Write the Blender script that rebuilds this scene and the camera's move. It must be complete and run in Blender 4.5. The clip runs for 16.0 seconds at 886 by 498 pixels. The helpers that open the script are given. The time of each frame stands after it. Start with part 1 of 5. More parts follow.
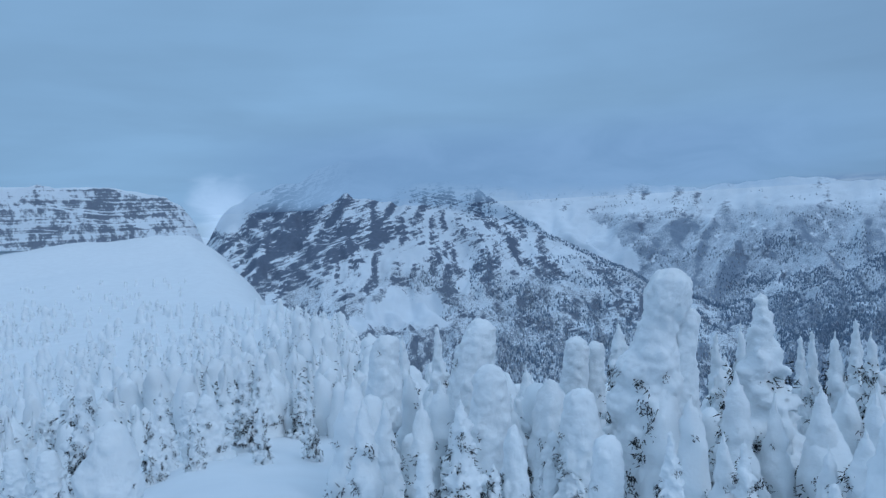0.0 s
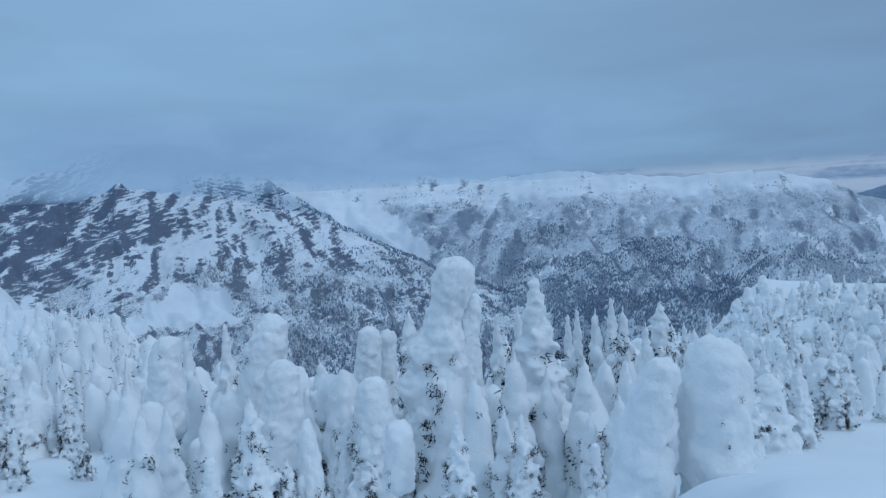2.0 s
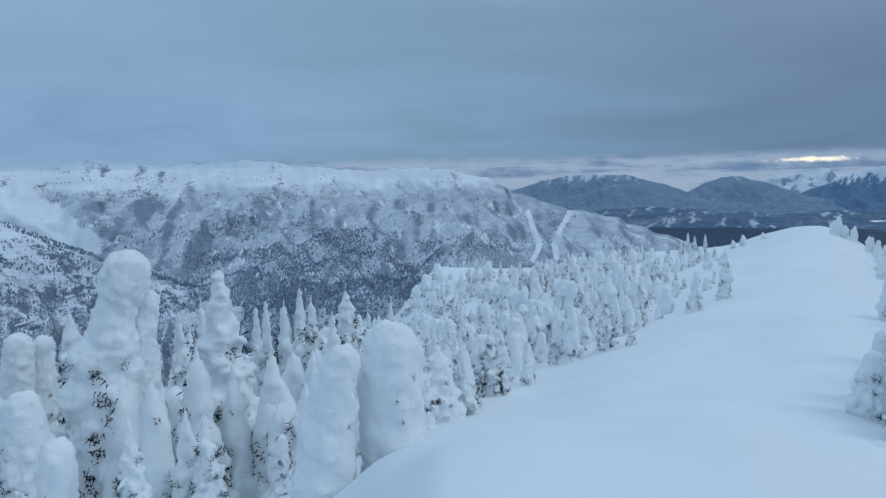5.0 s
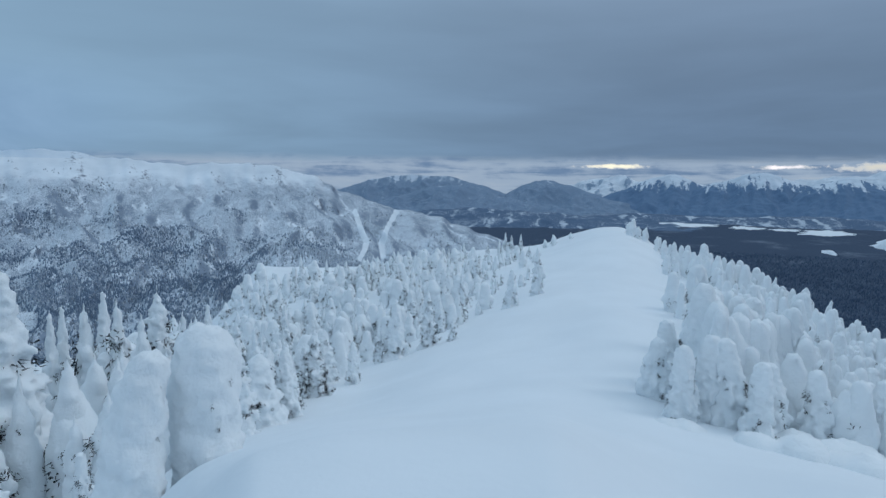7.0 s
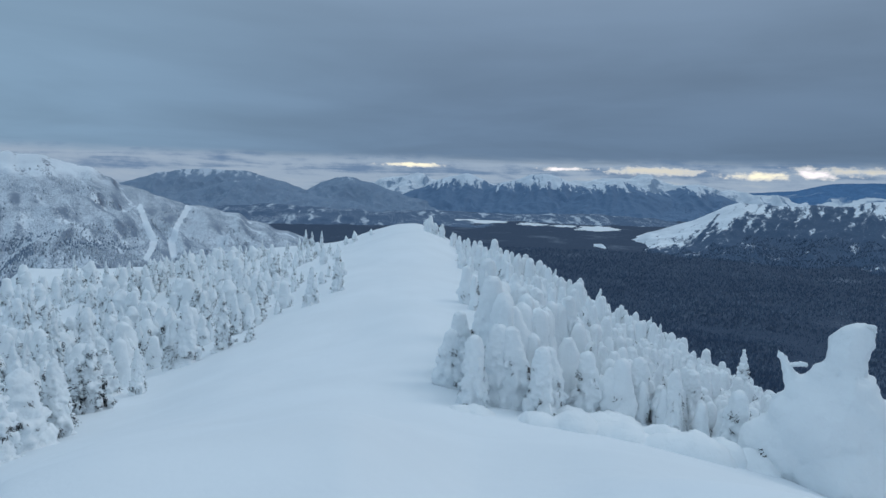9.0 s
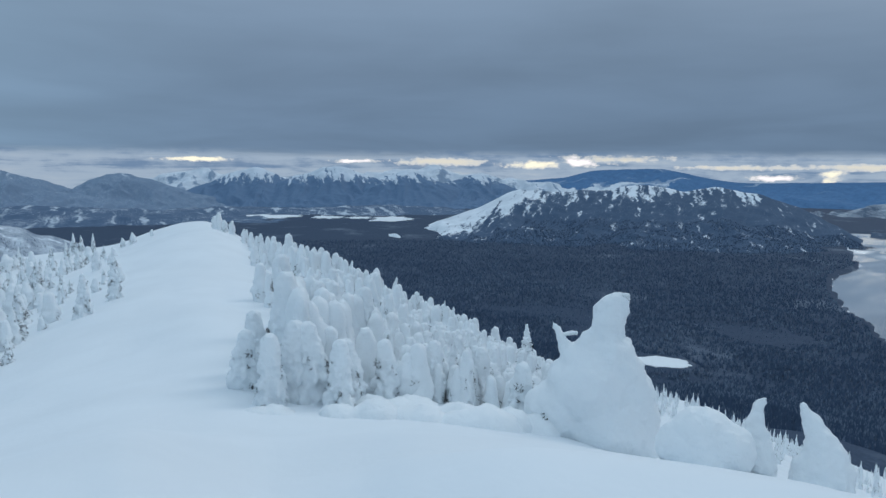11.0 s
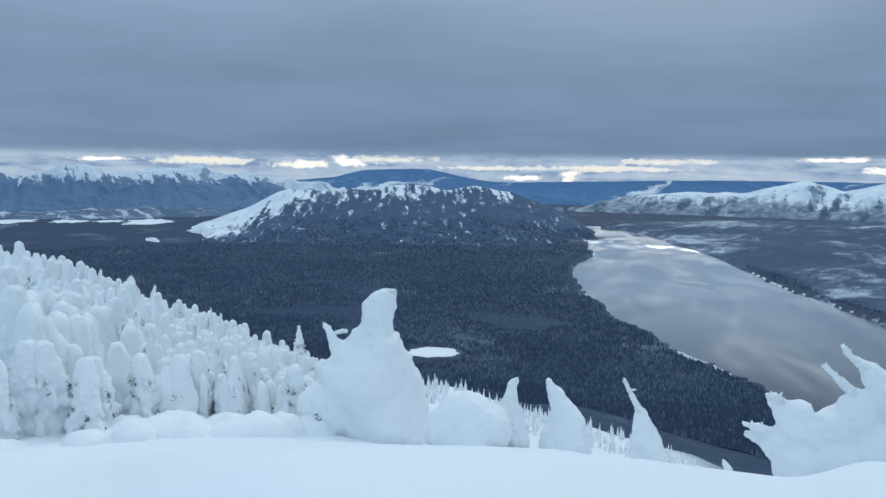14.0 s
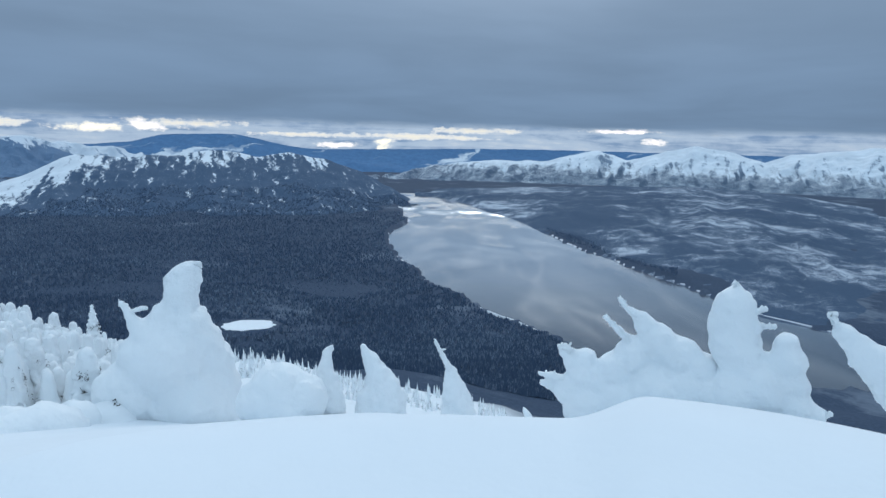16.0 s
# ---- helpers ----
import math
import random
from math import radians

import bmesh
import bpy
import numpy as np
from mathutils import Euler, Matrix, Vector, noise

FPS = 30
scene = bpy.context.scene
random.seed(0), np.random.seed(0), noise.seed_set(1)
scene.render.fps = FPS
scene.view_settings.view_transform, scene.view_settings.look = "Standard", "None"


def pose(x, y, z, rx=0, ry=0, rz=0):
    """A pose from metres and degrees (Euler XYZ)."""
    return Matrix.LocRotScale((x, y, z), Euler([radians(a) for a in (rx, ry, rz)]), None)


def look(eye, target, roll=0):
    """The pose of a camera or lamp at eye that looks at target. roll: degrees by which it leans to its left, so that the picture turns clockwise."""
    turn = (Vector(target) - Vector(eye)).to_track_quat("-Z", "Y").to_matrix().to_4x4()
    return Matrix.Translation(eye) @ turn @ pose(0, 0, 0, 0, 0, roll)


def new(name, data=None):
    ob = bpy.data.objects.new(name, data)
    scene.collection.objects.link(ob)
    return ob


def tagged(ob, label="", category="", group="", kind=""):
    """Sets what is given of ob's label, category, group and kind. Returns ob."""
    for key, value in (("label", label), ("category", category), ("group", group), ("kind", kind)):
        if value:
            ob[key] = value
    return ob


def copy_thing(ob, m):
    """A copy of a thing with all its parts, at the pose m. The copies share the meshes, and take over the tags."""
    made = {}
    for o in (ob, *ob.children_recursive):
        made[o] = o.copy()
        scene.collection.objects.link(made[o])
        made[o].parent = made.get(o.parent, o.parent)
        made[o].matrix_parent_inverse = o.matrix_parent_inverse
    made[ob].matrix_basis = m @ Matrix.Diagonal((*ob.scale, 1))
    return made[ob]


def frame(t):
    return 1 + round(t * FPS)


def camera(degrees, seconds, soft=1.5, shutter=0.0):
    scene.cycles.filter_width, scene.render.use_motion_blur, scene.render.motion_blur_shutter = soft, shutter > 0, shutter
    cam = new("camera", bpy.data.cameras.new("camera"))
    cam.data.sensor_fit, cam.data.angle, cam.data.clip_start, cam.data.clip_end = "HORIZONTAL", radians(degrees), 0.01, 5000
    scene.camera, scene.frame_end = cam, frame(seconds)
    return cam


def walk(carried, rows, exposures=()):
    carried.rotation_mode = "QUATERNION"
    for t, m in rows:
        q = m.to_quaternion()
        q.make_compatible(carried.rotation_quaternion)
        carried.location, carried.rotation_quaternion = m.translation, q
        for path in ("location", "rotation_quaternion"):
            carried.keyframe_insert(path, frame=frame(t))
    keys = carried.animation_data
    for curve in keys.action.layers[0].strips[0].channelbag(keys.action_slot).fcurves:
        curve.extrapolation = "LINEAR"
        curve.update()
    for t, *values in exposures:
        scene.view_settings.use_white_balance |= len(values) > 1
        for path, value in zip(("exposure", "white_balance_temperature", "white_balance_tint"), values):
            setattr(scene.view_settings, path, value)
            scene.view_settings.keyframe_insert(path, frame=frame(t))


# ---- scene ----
# Metres, z up. Bearings in degrees clockwise from +y; the viewer stands on the snowy summit at the origin and turns on the spot.
# The country below is laid out at about a sixth of its true distance, so that all of it stays within the lens's reach.
EYE = 1.65
ARM = 0.25
cam = camera(66.46, 16.0, soft=1.45)
ROWS = [
    (0.0, -0.13, -2.79, -2.86),
    (0.5, 4.10, -3.67, -2.91),
    (1.0, 8.89, -3.12, -2.61),
    (1.5, 13.43, -3.67, -2.57),
    (2.0, 17.19, -4.42, -2.99),
    (2.5, 22.30, -4.24, -2.51),
    (3.0, 26.24, -4.44, -2.54),
    (3.5, 29.13, -4.81, -2.67),
    (4.0, 32.74, -5.22, -2.04),
    (4.5, 38.07, -5.69, -1.56),
    (7.0, 57.62, -6.29, 0.41),
    (7.5, 61.61, -6.07, 0.75),
    (8.0, 65.69, -6.48, 0.62),
    (8.5, 69.33, -6.46, 0.41),
    (9.0, 74.40, -6.29, 1.59),
    (9.5, 78.36, -6.36, 1.13),
    (10.0, 82.95, -6.21, 0.82),
    (12.5, 101.06, -6.28, 0.65),
    (13.0, 103.60, -5.37, 0.85),
    (13.5, 107.41, -5.82, 0.69),
    (14.0, 110.86, -6.49, 0.69),
    (14.5, 114.80, -6.41, 1.08),
    (15.0, 118.01, -6.96, 1.45),
    (15.5, 122.75, -8.52, 1.65),
    (16.0, 126.50, -8.95, 1.45),
]


def toward(bearing, el=0.0):
    b, e = radians(bearing), radians(el)
    return Vector((math.sin(b) * math.cos(e), math.cos(b) * math.cos(e), math.sin(e)))


def stance(bearing, pitch, roll):
    eye = toward(bearing) * ARM + Vector((0, 0, EYE))
    return look(eye, eye + toward(bearing, pitch) * 10, roll)


EXPOSURES = [(0.0, -0.57, 5350, 10), (4.0, -0.5, 5750, 10), (8.0, -0.5, 6100, 10), (10.0, -0.48, 6200, 10), (12.5, -0.2, 6300, 10), (14.5, -0.1, 6250, 10), (16.0, -0.1, 6150, 10)]
walk(cam, [(t, stance(b, p, r)) for t, b, p, r in ROWS], EXPOSURES)


# ---- nodes ----
class Nodes:
    """Short hand for node trees."""

    def __init__(self, tree):
        self.tree = tree
        tree.nodes.clear()

    def add(self, kind, operation=None, clamp=None, smooth=None, data=None, **inputs):
        node = self.tree.nodes.new(kind)
        if operation:
            node.operation = operation
        if clamp is not None:
            node.use_clamp = clamp
        if smooth:
            node.interpolation_type = smooth
        if data:
            node.data_type = data
        for k, v in inputs.items():
            key = int(k[1:]) if k[0] == "i" and k[1:].isdigit() else k.replace("_", " ")
            self.put(node.inputs[key], v)
        return node

    def put(self, socket, v):
        if isinstance(v, bpy.types.NodeSocket):
            self.tree.links.new(v, socket)
        elif isinstance(v, bpy.types.Node):
            self.tree.links.new(v.outputs[0], socket)
        else:
            socket.default_value = v

    def math(self, op, a, b=0.0, c=0.0, clamp=False):
        return self.add("ShaderNodeMath", operation=op, clamp=clamp, i0=a, i1=b, i2=c).outputs[0]

    def vmath(self, op, a, b=(0, 0, 0)):
        return self.add("ShaderNodeVectorMath", operation=op, i0=a, i1=b).outputs[0]

    def step(self, v, lo, hi, out_lo=0.0, out_hi=1.0):
        node = self.add("ShaderNodeMapRange", smooth="SMOOTHSTEP", i0=v, i1=lo, i2=hi, i3=out_lo, i4=out_hi)
        return node.outputs[0]

    def mix(self, f, a, b):
        node = self.add("ShaderNodeMix", data="RGBA")
        self.put(node.inputs[0], f)
        self.put(node.inputs[6], a)
        self.put(node.inputs[7], b)
        return node.outputs[2]

    def noise(self, vec, scale, detail=4.0, rough=0.55, distort=0.0):
        return self.add("ShaderNodeTexNoise", Vector=vec, Scale=scale, Detail=detail, Roughness=rough, Distortion=distort).outputs[0]

    def scaled(self, vec, x, y, z):
        return self.vmath("MULTIPLY", vec, (x, y, z))


def rgb(r, g, b):
    return (r, g, b, 1.0)


# ---- sky ----
SUN_BEARING, SUN_HEIGHT = 132.0, 38.0
world = bpy.data.worlds.new("sky")
scene.world = world
world.use_nodes = True
N = Nodes(world.node_tree)
ray = N.add("ShaderNodeTexCoord").outputs["Generated"]
xyz = N.add("ShaderNodeSeparateXYZ", Vector=ray)
dx, dy, dz = xyz.outputs[0], xyz.outputs[1], xyz.outputs[2]
up = N.math("MAXIMUM", dz, 0.0)
flat = N.math("ADD", up, 0.10)
deck = N.add("ShaderNodeCombineXYZ", X=N.math("DIVIDE", dx, flat), Y=N.math("DIVIDE", dy, flat), Z=0.0).outputs[0]
billow = N.noise(deck, 0.55, 5.0, 0.5, 0.3)
streak = N.noise(N.scaled(ray, 2.2, 2.2, 26.0), 1.3, 4.0, 0.5)
# brightness of the cloud deck by height above the horizon: dim and blue-grey low down, bright overhead
low = N.step(dz, 0.0, 0.42)
high = N.step(dz, 0.20, 0.80)
deckcol = N.mix(low, rgb(0.195, 0.29, 0.42), rgb(0.33, 0.44, 0.575))
deckcol = N.mix(high, deckcol, rgb(0.71, 0.89, 1.04))
# the deck is thinner and hazier towards the first mountain, heavier over the valley
side = N.math("ADD", N.math("MULTIPLY", dy, 0.95), N.math("MULTIPLY", dx, -0.30))
thin = N.step(side, -0.15, 1.0)
deckcol = N.mix(N.math("MULTIPLY", thin, N.step(dz, 0.9, 0.2)), deckcol, rgb(0.37, 0.56, 0.73))
shade = N.math("ADD", N.math("MULTIPLY", N.step(billow, 0.3, 0.72), 0.16), 0.92)
shade = N.math("MULTIPLY", shade, N.math("ADD", N.math("MULTIPLY", N.step(streak, 0.3, 0.7), 0.035), 0.985))
shade = N.math("MULTIPLY", shade, N.step(side, 0.1, -0.6, 1.0, 0.92))
deckcol = N.vmath("MULTIPLY", deckcol, N.add("ShaderNodeCombineXYZ", X=shade, Y=shade, Z=shade).outputs[0])
clear = N.add("ShaderNodeTexSky")
clear.sky_type, clear.sun_disc, clear.altitude = "NISHITA", False, 2200.0
clear.sun_elevation, clear.sun_rotation = radians(SUN_HEIGHT), radians(SUN_BEARING)
clearcol = N.add("ShaderNodeVectorMath", operation="SCALE", i0=clear.outputs[0], Scale=0.10).outputs[0]
# a clear slot under the deck, just over the horizon
slot = N.math("MULTIPLY", N.step(N.math("ADD", dz, N.math("MULTIPLY", N.math("SUBTRACT", streak, 0.5), 0.05)), 0.022, 0.004), 0.12)
skycol = N.mix(slot, deckcol, clearcol)
# the sun's place behind the deck
veiled = N.add("ShaderNodeVectorMath", operation="DOT_PRODUCT", i0=ray, i1=tuple(toward(SUN_BEARING, SUN_HEIGHT))).outputs["Value"]
veiled = N.math("MULTIPLY", N.math("POWER", N.math("MAXIMUM", veiled, 0.0), 30.0), N.step(billow, 0.2, 0.7, 0.5, 1.4))
skycol = N.vmath("ADD", skycol, N.add("ShaderNodeVectorMath", operation="SCALE", i0=(0.95, 0.93, 0.86), Scale=veiled).outputs[0])
N.add("ShaderNodeOutputWorld", Surface=N.add("ShaderNodeBackground", Color=skycol, Strength=1.04))

sun = new("sun", bpy.data.lights.new("sun", "SUN"))
sun.data.energy, sun.data.angle, sun.data.color = 0.5, radians(25), (1.0, 0.95, 0.88)
sun.matrix_world = look(toward(SUN_BEARING, SUN_HEIGHT) * 50, (0, 0, 0))


# ---- materials ----
def material(name, rough=0.7, spec=0.3):
    m = bpy.data.materials.new(name)
    m.use_nodes = True
    n = Nodes(m.node_tree)
    shader = n.add("ShaderNodeBsdfPrincipled", Roughness=rough)
    shader.inputs["Specular IOR Level"].default_value = spec
    n.add("ShaderNodeOutputMaterial", Surface=shader)
    geo = n.add("ShaderNodeNewGeometry")
    return m, n, shader, geo


def bump(n, shader, height, strength, distance):
    n.put(shader.inputs["Normal"], n.add("ShaderNodeBump", Strength=strength, Distance=distance, Height=height).outputs[0])


def snow_material(name, scale, lump, tint=(0.825, 0.87, 0.905)):
    m, n, sh, geo = material(name, 0.62, 0.25)
    p = geo.outputs["Position"]
    broad, fine = n.noise(p, 0.35 * scale, 4.0), n.noise(p, 9.0 * scale, 5.0, 0.6)
    col = n.mix(n.step(broad, 0.3, 0.75), rgb(*[c * 0.95 for c in tint]), rgb(*tint))
    n.put(sh.inputs["Base Color"], col)
    h = n.math("ADD", n.math("MULTIPLY", broad, 1.0), n.math("MULTIPLY", fine, 0.22))
    bump(n, sh, h, 0.6, lump)
    return m


SNOW = snow_material("snow", 1.0, 0.12)
CAKED = snow_material("caked_snow", 1.6, 0.16, (0.88, 0.92, 0.945))


def needle_material():
    m, n, sh, geo = material("frosted_needles", 0.75, 0.2)
    spot = n.noise(geo.outputs["Position"], 14.0, 3.0)
    n.put(sh.inputs["Base Color"], n.mix(n.step(spot, 0.52, 0.72), rgb(0.013, 0.016, 0.020), rgb(0.13, 0.15, 0.18)))
    return m


def bark_material():
    m, n, sh, geo = material("grey_bark", 0.85, 0.2)
    spot = n.noise(n.scaled(geo.outputs["Position"], 8, 8, 1.5), 2.0, 4.0)
    n.put(sh.inputs["Base Color"], n.mix(spot, rgb(0.05, 0.042, 0.036), rgb(0.16, 0.145, 0.13)))
    return m


SHORE = snow_material("shore_snow", 0.05, 0.3, (0.55, 0.60, 0.66))
NEEDLES, BARK = needle_material(), bark_material()


def peak_material(name, rock_lo, rock_hi, wood_top, wood_thick, rock=(0.15, 0.17, 0.215), big=0.010, size=1.0, firs=(0.16, 0.19, 0.235), strata=0.8, gashes=0.9, chutes=(0.66, 0.56), fields=(), facing=0.0, grit=0.8, gullies=60.0, patchy=0.3, soft=0.12, white=(0.66, 0.72, 0.78), dip=0.0, fan=0.0, crags=(), aspect=0.0, line=45.0, lean_wood=0.7, broad=0.0, shelf=None):
    """Snow on rock: bare rock where it is steep and in ledges, woods below the tree line, open snowfields."""
    m, n, sh, geo = material(name, 0.85, 0.05)
    p = geo.outputs["Position"]
    nz = n.add("ShaderNodeSeparateXYZ", Vector=geo.outputs["True Normal"]).outputs[2]
    z = n.add("ShaderNodeSeparateXYZ", Vector=p).outputs[2]
    wide = n.noise(p, big, 5.0)
    grain = n.noise(n.scaled(p, 0.09, 0.09, 0.05), 1.0 / size, 6.0, 0.7)
    across = n.add("ShaderNodeVectorMath", operation="DOT_PRODUCT", i0=p, i1=tuple(toward(facing + 90))).outputs["Value"]
    inward = n.add("ShaderNodeVectorMath", operation="DOT_PRODUCT", i0=p, i1=tuple(toward(facing))).outputs["Value"]
    # beds that dip to one side, gullies that run aslant and wander
    bed = n.math("SUBTRACT", z, n.math("MULTIPLY", across, dip))
    bands = n.noise(n.add("ShaderNodeCombineXYZ", X=n.math("MULTIPLY", across, 0.012), Y=n.math("MULTIPLY", inward, 0.008), Z=n.math("MULTIPLY", bed, 0.16 / size)).outputs[0], 1.0, 5.0, 0.65, 0.6)
    slant = n.math("ADD", across, n.math("MULTIPLY", n.math("MULTIPLY", across, z), fan))
    slant = n.math("ADD", slant, n.math("MULTIPLY", n.math("SUBTRACT", n.noise(p, 0.022 / size, 3.0), 0.5), 70.0 * size))
    down = n.add("ShaderNodeCombineXYZ", X=slant, Y=inward, Z=z).outputs[0]
    gash = n.noise(n.scaled(down, 0.024, 0.003, 0.005), 1.0 / size, 4.0, 0.6)
    steep = n.math("MINIMUM", n.math("MULTIPLY", n.math("SUBTRACT", 1.0, nz), 1.2), 0.5)
    score = steep
    for layer, weight in ((bands, strata), (grain, grit), (wide, 0.6), (gash, -gashes)):
        score = n.math("ADD", score, n.math("MULTIPLY", n.math("SUBTRACT", layer, 0.5), weight))
    # so spurs show: rock and woods on one flank of each, snow on the other
    flank = n.add("ShaderNodeVectorMath", operation="DOT_PRODUCT", i0=geo.outputs["Normal"], i1=tuple(toward(facing + 90))).outputs["Value"]
    flank = n.math("MULTIPLY", flank, aspect)
    score = n.math("ADD", score, flank)
    trees = n.noise(n.scaled(p, 0.30, 0.30, 0.12), 1.0 / size, 3.0, 0.6)
    trees = n.math("ADD", trees, n.math("MULTIPLY", flank, lean_wood))
    stand = n.math("ADD", n.math("MULTIPLY", n.math("SUBTRACT", wide, 0.5), 70.0), z)
    stand = n.math("ADD", n.math("MULTIPLY", n.math("SUBTRACT", gash, 0.5), gullies), stand)
    if shelf:
        # the tree line sinks to one side
        stand = n.math("ADD", stand, n.math("MULTIPLY", n.math("MAXIMUM", n.math("SUBTRACT", shelf[0], across), 0.0), shelf[1]))
    zone = n.step(stand, wood_top, wood_top - line)
    chute = n.noise(n.scaled(down, 0.030, 0.004, 0.007), 1.0 / size, 4.0, 0.55)
    zone = n.math("MULTIPLY", zone, n.step(chute, *chutes))
    # open snowfields and crags: bearing, distance, angle over the summit's level, breadth
    way = n.vmath("NORMALIZE", n.vmath("SUBTRACT", p, (0, 0, EYE)))
    for bearing, dist, el, reach in fields:
        gap = n.math("MULTIPLY", n.add("ShaderNodeVectorMath", operation="DISTANCE", i0=way, i1=tuple(toward(bearing, el))).outputs["Value"], dist)
        edge = n.math("ADD", n.math("MULTIPLY", n.math("SUBTRACT", grain, 0.5), reach), n.math("MULTIPLY", n.math("SUBTRACT", gash, 0.5), reach * 1.6))
        open_snow = n.step(n.math("ADD", gap, edge), reach * 1.06, reach * 0.92)
        score = n.math("SUBTRACT", score, n.math("MULTIPLY", open_snow, 1.5))
        zone = n.math("MULTIPLY", zone, n.math("SUBTRACT", 1.0, open_snow))
    for bearing, dist, el, reach in crags:
        gap = n.math("MULTIPLY", n.add("ShaderNodeVectorMath", operation="DISTANCE", i0=way, i1=tuple(toward(bearing, el))).outputs["Value"], dist)
        score = n.math("ADD", score, n.step(gap, reach * 1.6, reach * 0.3, 0.0, 0.2))
    bare = n.step(score, rock_lo, rock_hi)
    patch = n.noise(n.scaled(down, 0.010, 0.010, 0.03), 1.0 / size, 5.0, 0.65)
    trees = n.math("ADD", trees, n.math("MULTIPLY", n.math("SUBTRACT", patch, 0.5), patchy))
    trees = n.math("ADD", trees, n.math("MULTIPLY", n.math("SUBTRACT", wide, 0.5), broad))
    wood = n.math("MULTIPLY", n.step(trees, 0.62 - wood_thick * 0.3, 0.62 + soft - wood_thick * 0.3), zone)
    snow = n.mix(n.step(wide, 0.3, 0.7), rgb(*white), rgb(*[c + 0.12 for c in white]))
    col = n.mix(bare, snow, n.mix(grain, rgb(*[c * 0.7 for c in rock]), rgb(*[c * 1.7 for c in rock])))
    col = n.mix(wood, col, n.mix(grain, rgb(*[c * 0.75 for c in firs]), rgb(*[c * 1.5 for c in firs])))
    n.put(sh.inputs["Base Color"], col)
    bump(n, sh, n.math("ADD", grain, n.math("MULTIPLY", bands, 0.6)), 0.6, 3.0 * size)
    return m


def conifer_material(name, dark, frost, amount):
    m, n, sh, geo = material(name, 0.9, 0.03)
    rnd = geo.outputs["Random Per Island"]
    spot = n.noise(geo.outputs["Position"], 1.6, 3.0)
    k = n.math("ADD", n.math("MULTIPLY", rnd, 0.5), n.math("MULTIPLY", spot, 0.7))
    k = n.math("ADD", k, n.math("MULTIPLY", n.math("SUBTRACT", n.noise(geo.outputs["Position"], 0.008, 5.0, 0.6), 0.5), 0.9))
    n.put(sh.inputs["Base Color"], n.mix(n.step(k, 1.0 - amount, 1.25 - amount), rgb(*dark), rgb(*frost)))
    return m


def ground_material():
    """Deep snow on the summit; dark, frosted woods with clearings in the valley below."""
    m, n, sh, geo = material("snow_and_woods", 0.8, 0.05)
    p = geo.outputs["Position"]
    z = n.add("ShaderNodeSeparateXYZ", Vector=p).outputs[2]
    broad, fine = n.noise(p, 0.35, 4.0), n.noise(p, 7.0, 5.0, 0.6)
    snow = n.mix(n.step(broad, 0.3, 0.75), rgb(0.785, 0.83, 0.865), rgb(0.825, 0.87, 0.905))
    crowns = n.noise(p, 0.42, 4.0, 0.7)
    stands = n.noise(p, 0.006, 5.0, 0.6)
    # both dark wood tones are lifted and blued for the valley's haze
    wood = n.mix(n.step(crowns, 0.35, 0.75), rgb(0.044, 0.066, 0.107), rgb(0.068, 0.097, 0.150))
    wood = n.mix(n.step(n.math("ADD", stands, n.math("MULTIPLY", n.math("SUBTRACT", n.noise(p, 0.05, 4.0, 0.7), 0.5), 0.35)), 0.56, 0.72, 0.0, 0.34), wood, rgb(0.30, 0.35, 0.42))
    low = n.step(n.math("ADD", z, n.math("MULTIPLY", n.math("SUBTRACT", stands, 0.5), 30.0)), -88.0, -112.0)
    n.put(sh.inputs["Base Color"], n.mix(low, snow, wood))
    h = n.math("ADD", broad, n.math("MULTIPLY", fine, 0.12))
    bump(n, sh, h, 0.45, 0.12)
    return m


GROUND = ground_material()
# haze over the peak, cliff and ridge is put into pale rock and firs
PEAK = peak_material("rocky_peak", 0.30, 0.46, -62.0, 0.6, size=0.42, strata=1.1, gashes=1.7, grit=0.8, dip=0.3, fan=0.003, soft=0.2, rock=(0.115, 0.14, 0.19), fields=((-17.6, 1290, 0.8, 30), (-16.2, 1290, 2.2, 24), (-6.0, 860, -8.0, 20), (-4.2, 860, -7.5, 25), (-2.2, 860, -7.7, 24), (-7.6, 860, -8.6, 13), (-0.3, 860, -8.5, 13), (1.5, 950, -6.0, 12)), aspect=0.2, crags=((-15, 1130, -2.0, 80), (-11, 1180, -0.5, 90), (-6, 1180, -1.0, 60)))
CLIFF = peak_material("banded_cliff", 0.44, 0.60, -200.0, 0.0, size=0.3, rock=(0.15, 0.175, 0.22), facing=-25, aspect=0.0, grit=1.0)
# the snow bowl beside the peak, and two avalanche tracks that run together on the ridge: bearing, distance, angle, breadth
BOWL = ((6.0, 1430, -0.4, 36), (8.5, 1430, -1.1, 44), (11.0, 1430, -1.9, 46), (13.0, 1430, -3.1, 40), (15.0, 1430, -4.4, 28))
TRACKS = (((50.2, -3.2), (50.7, -4.7), (51.15, -5.8), (50.9, -6.5), (50.5, -7.2)), ((53.8, -2.9), (52.9, -4.5), (52.4, -5.9), (52.55, -7.2)))
CHUTES = [(b0 + (b1 - b0) * k / 5, 1500, e0 + (e1 - e0) * k / 5, 6.5) for line in TRACKS for (b0, e0), (b1, e1) in zip(line, line[1:]) for k in range(5)]
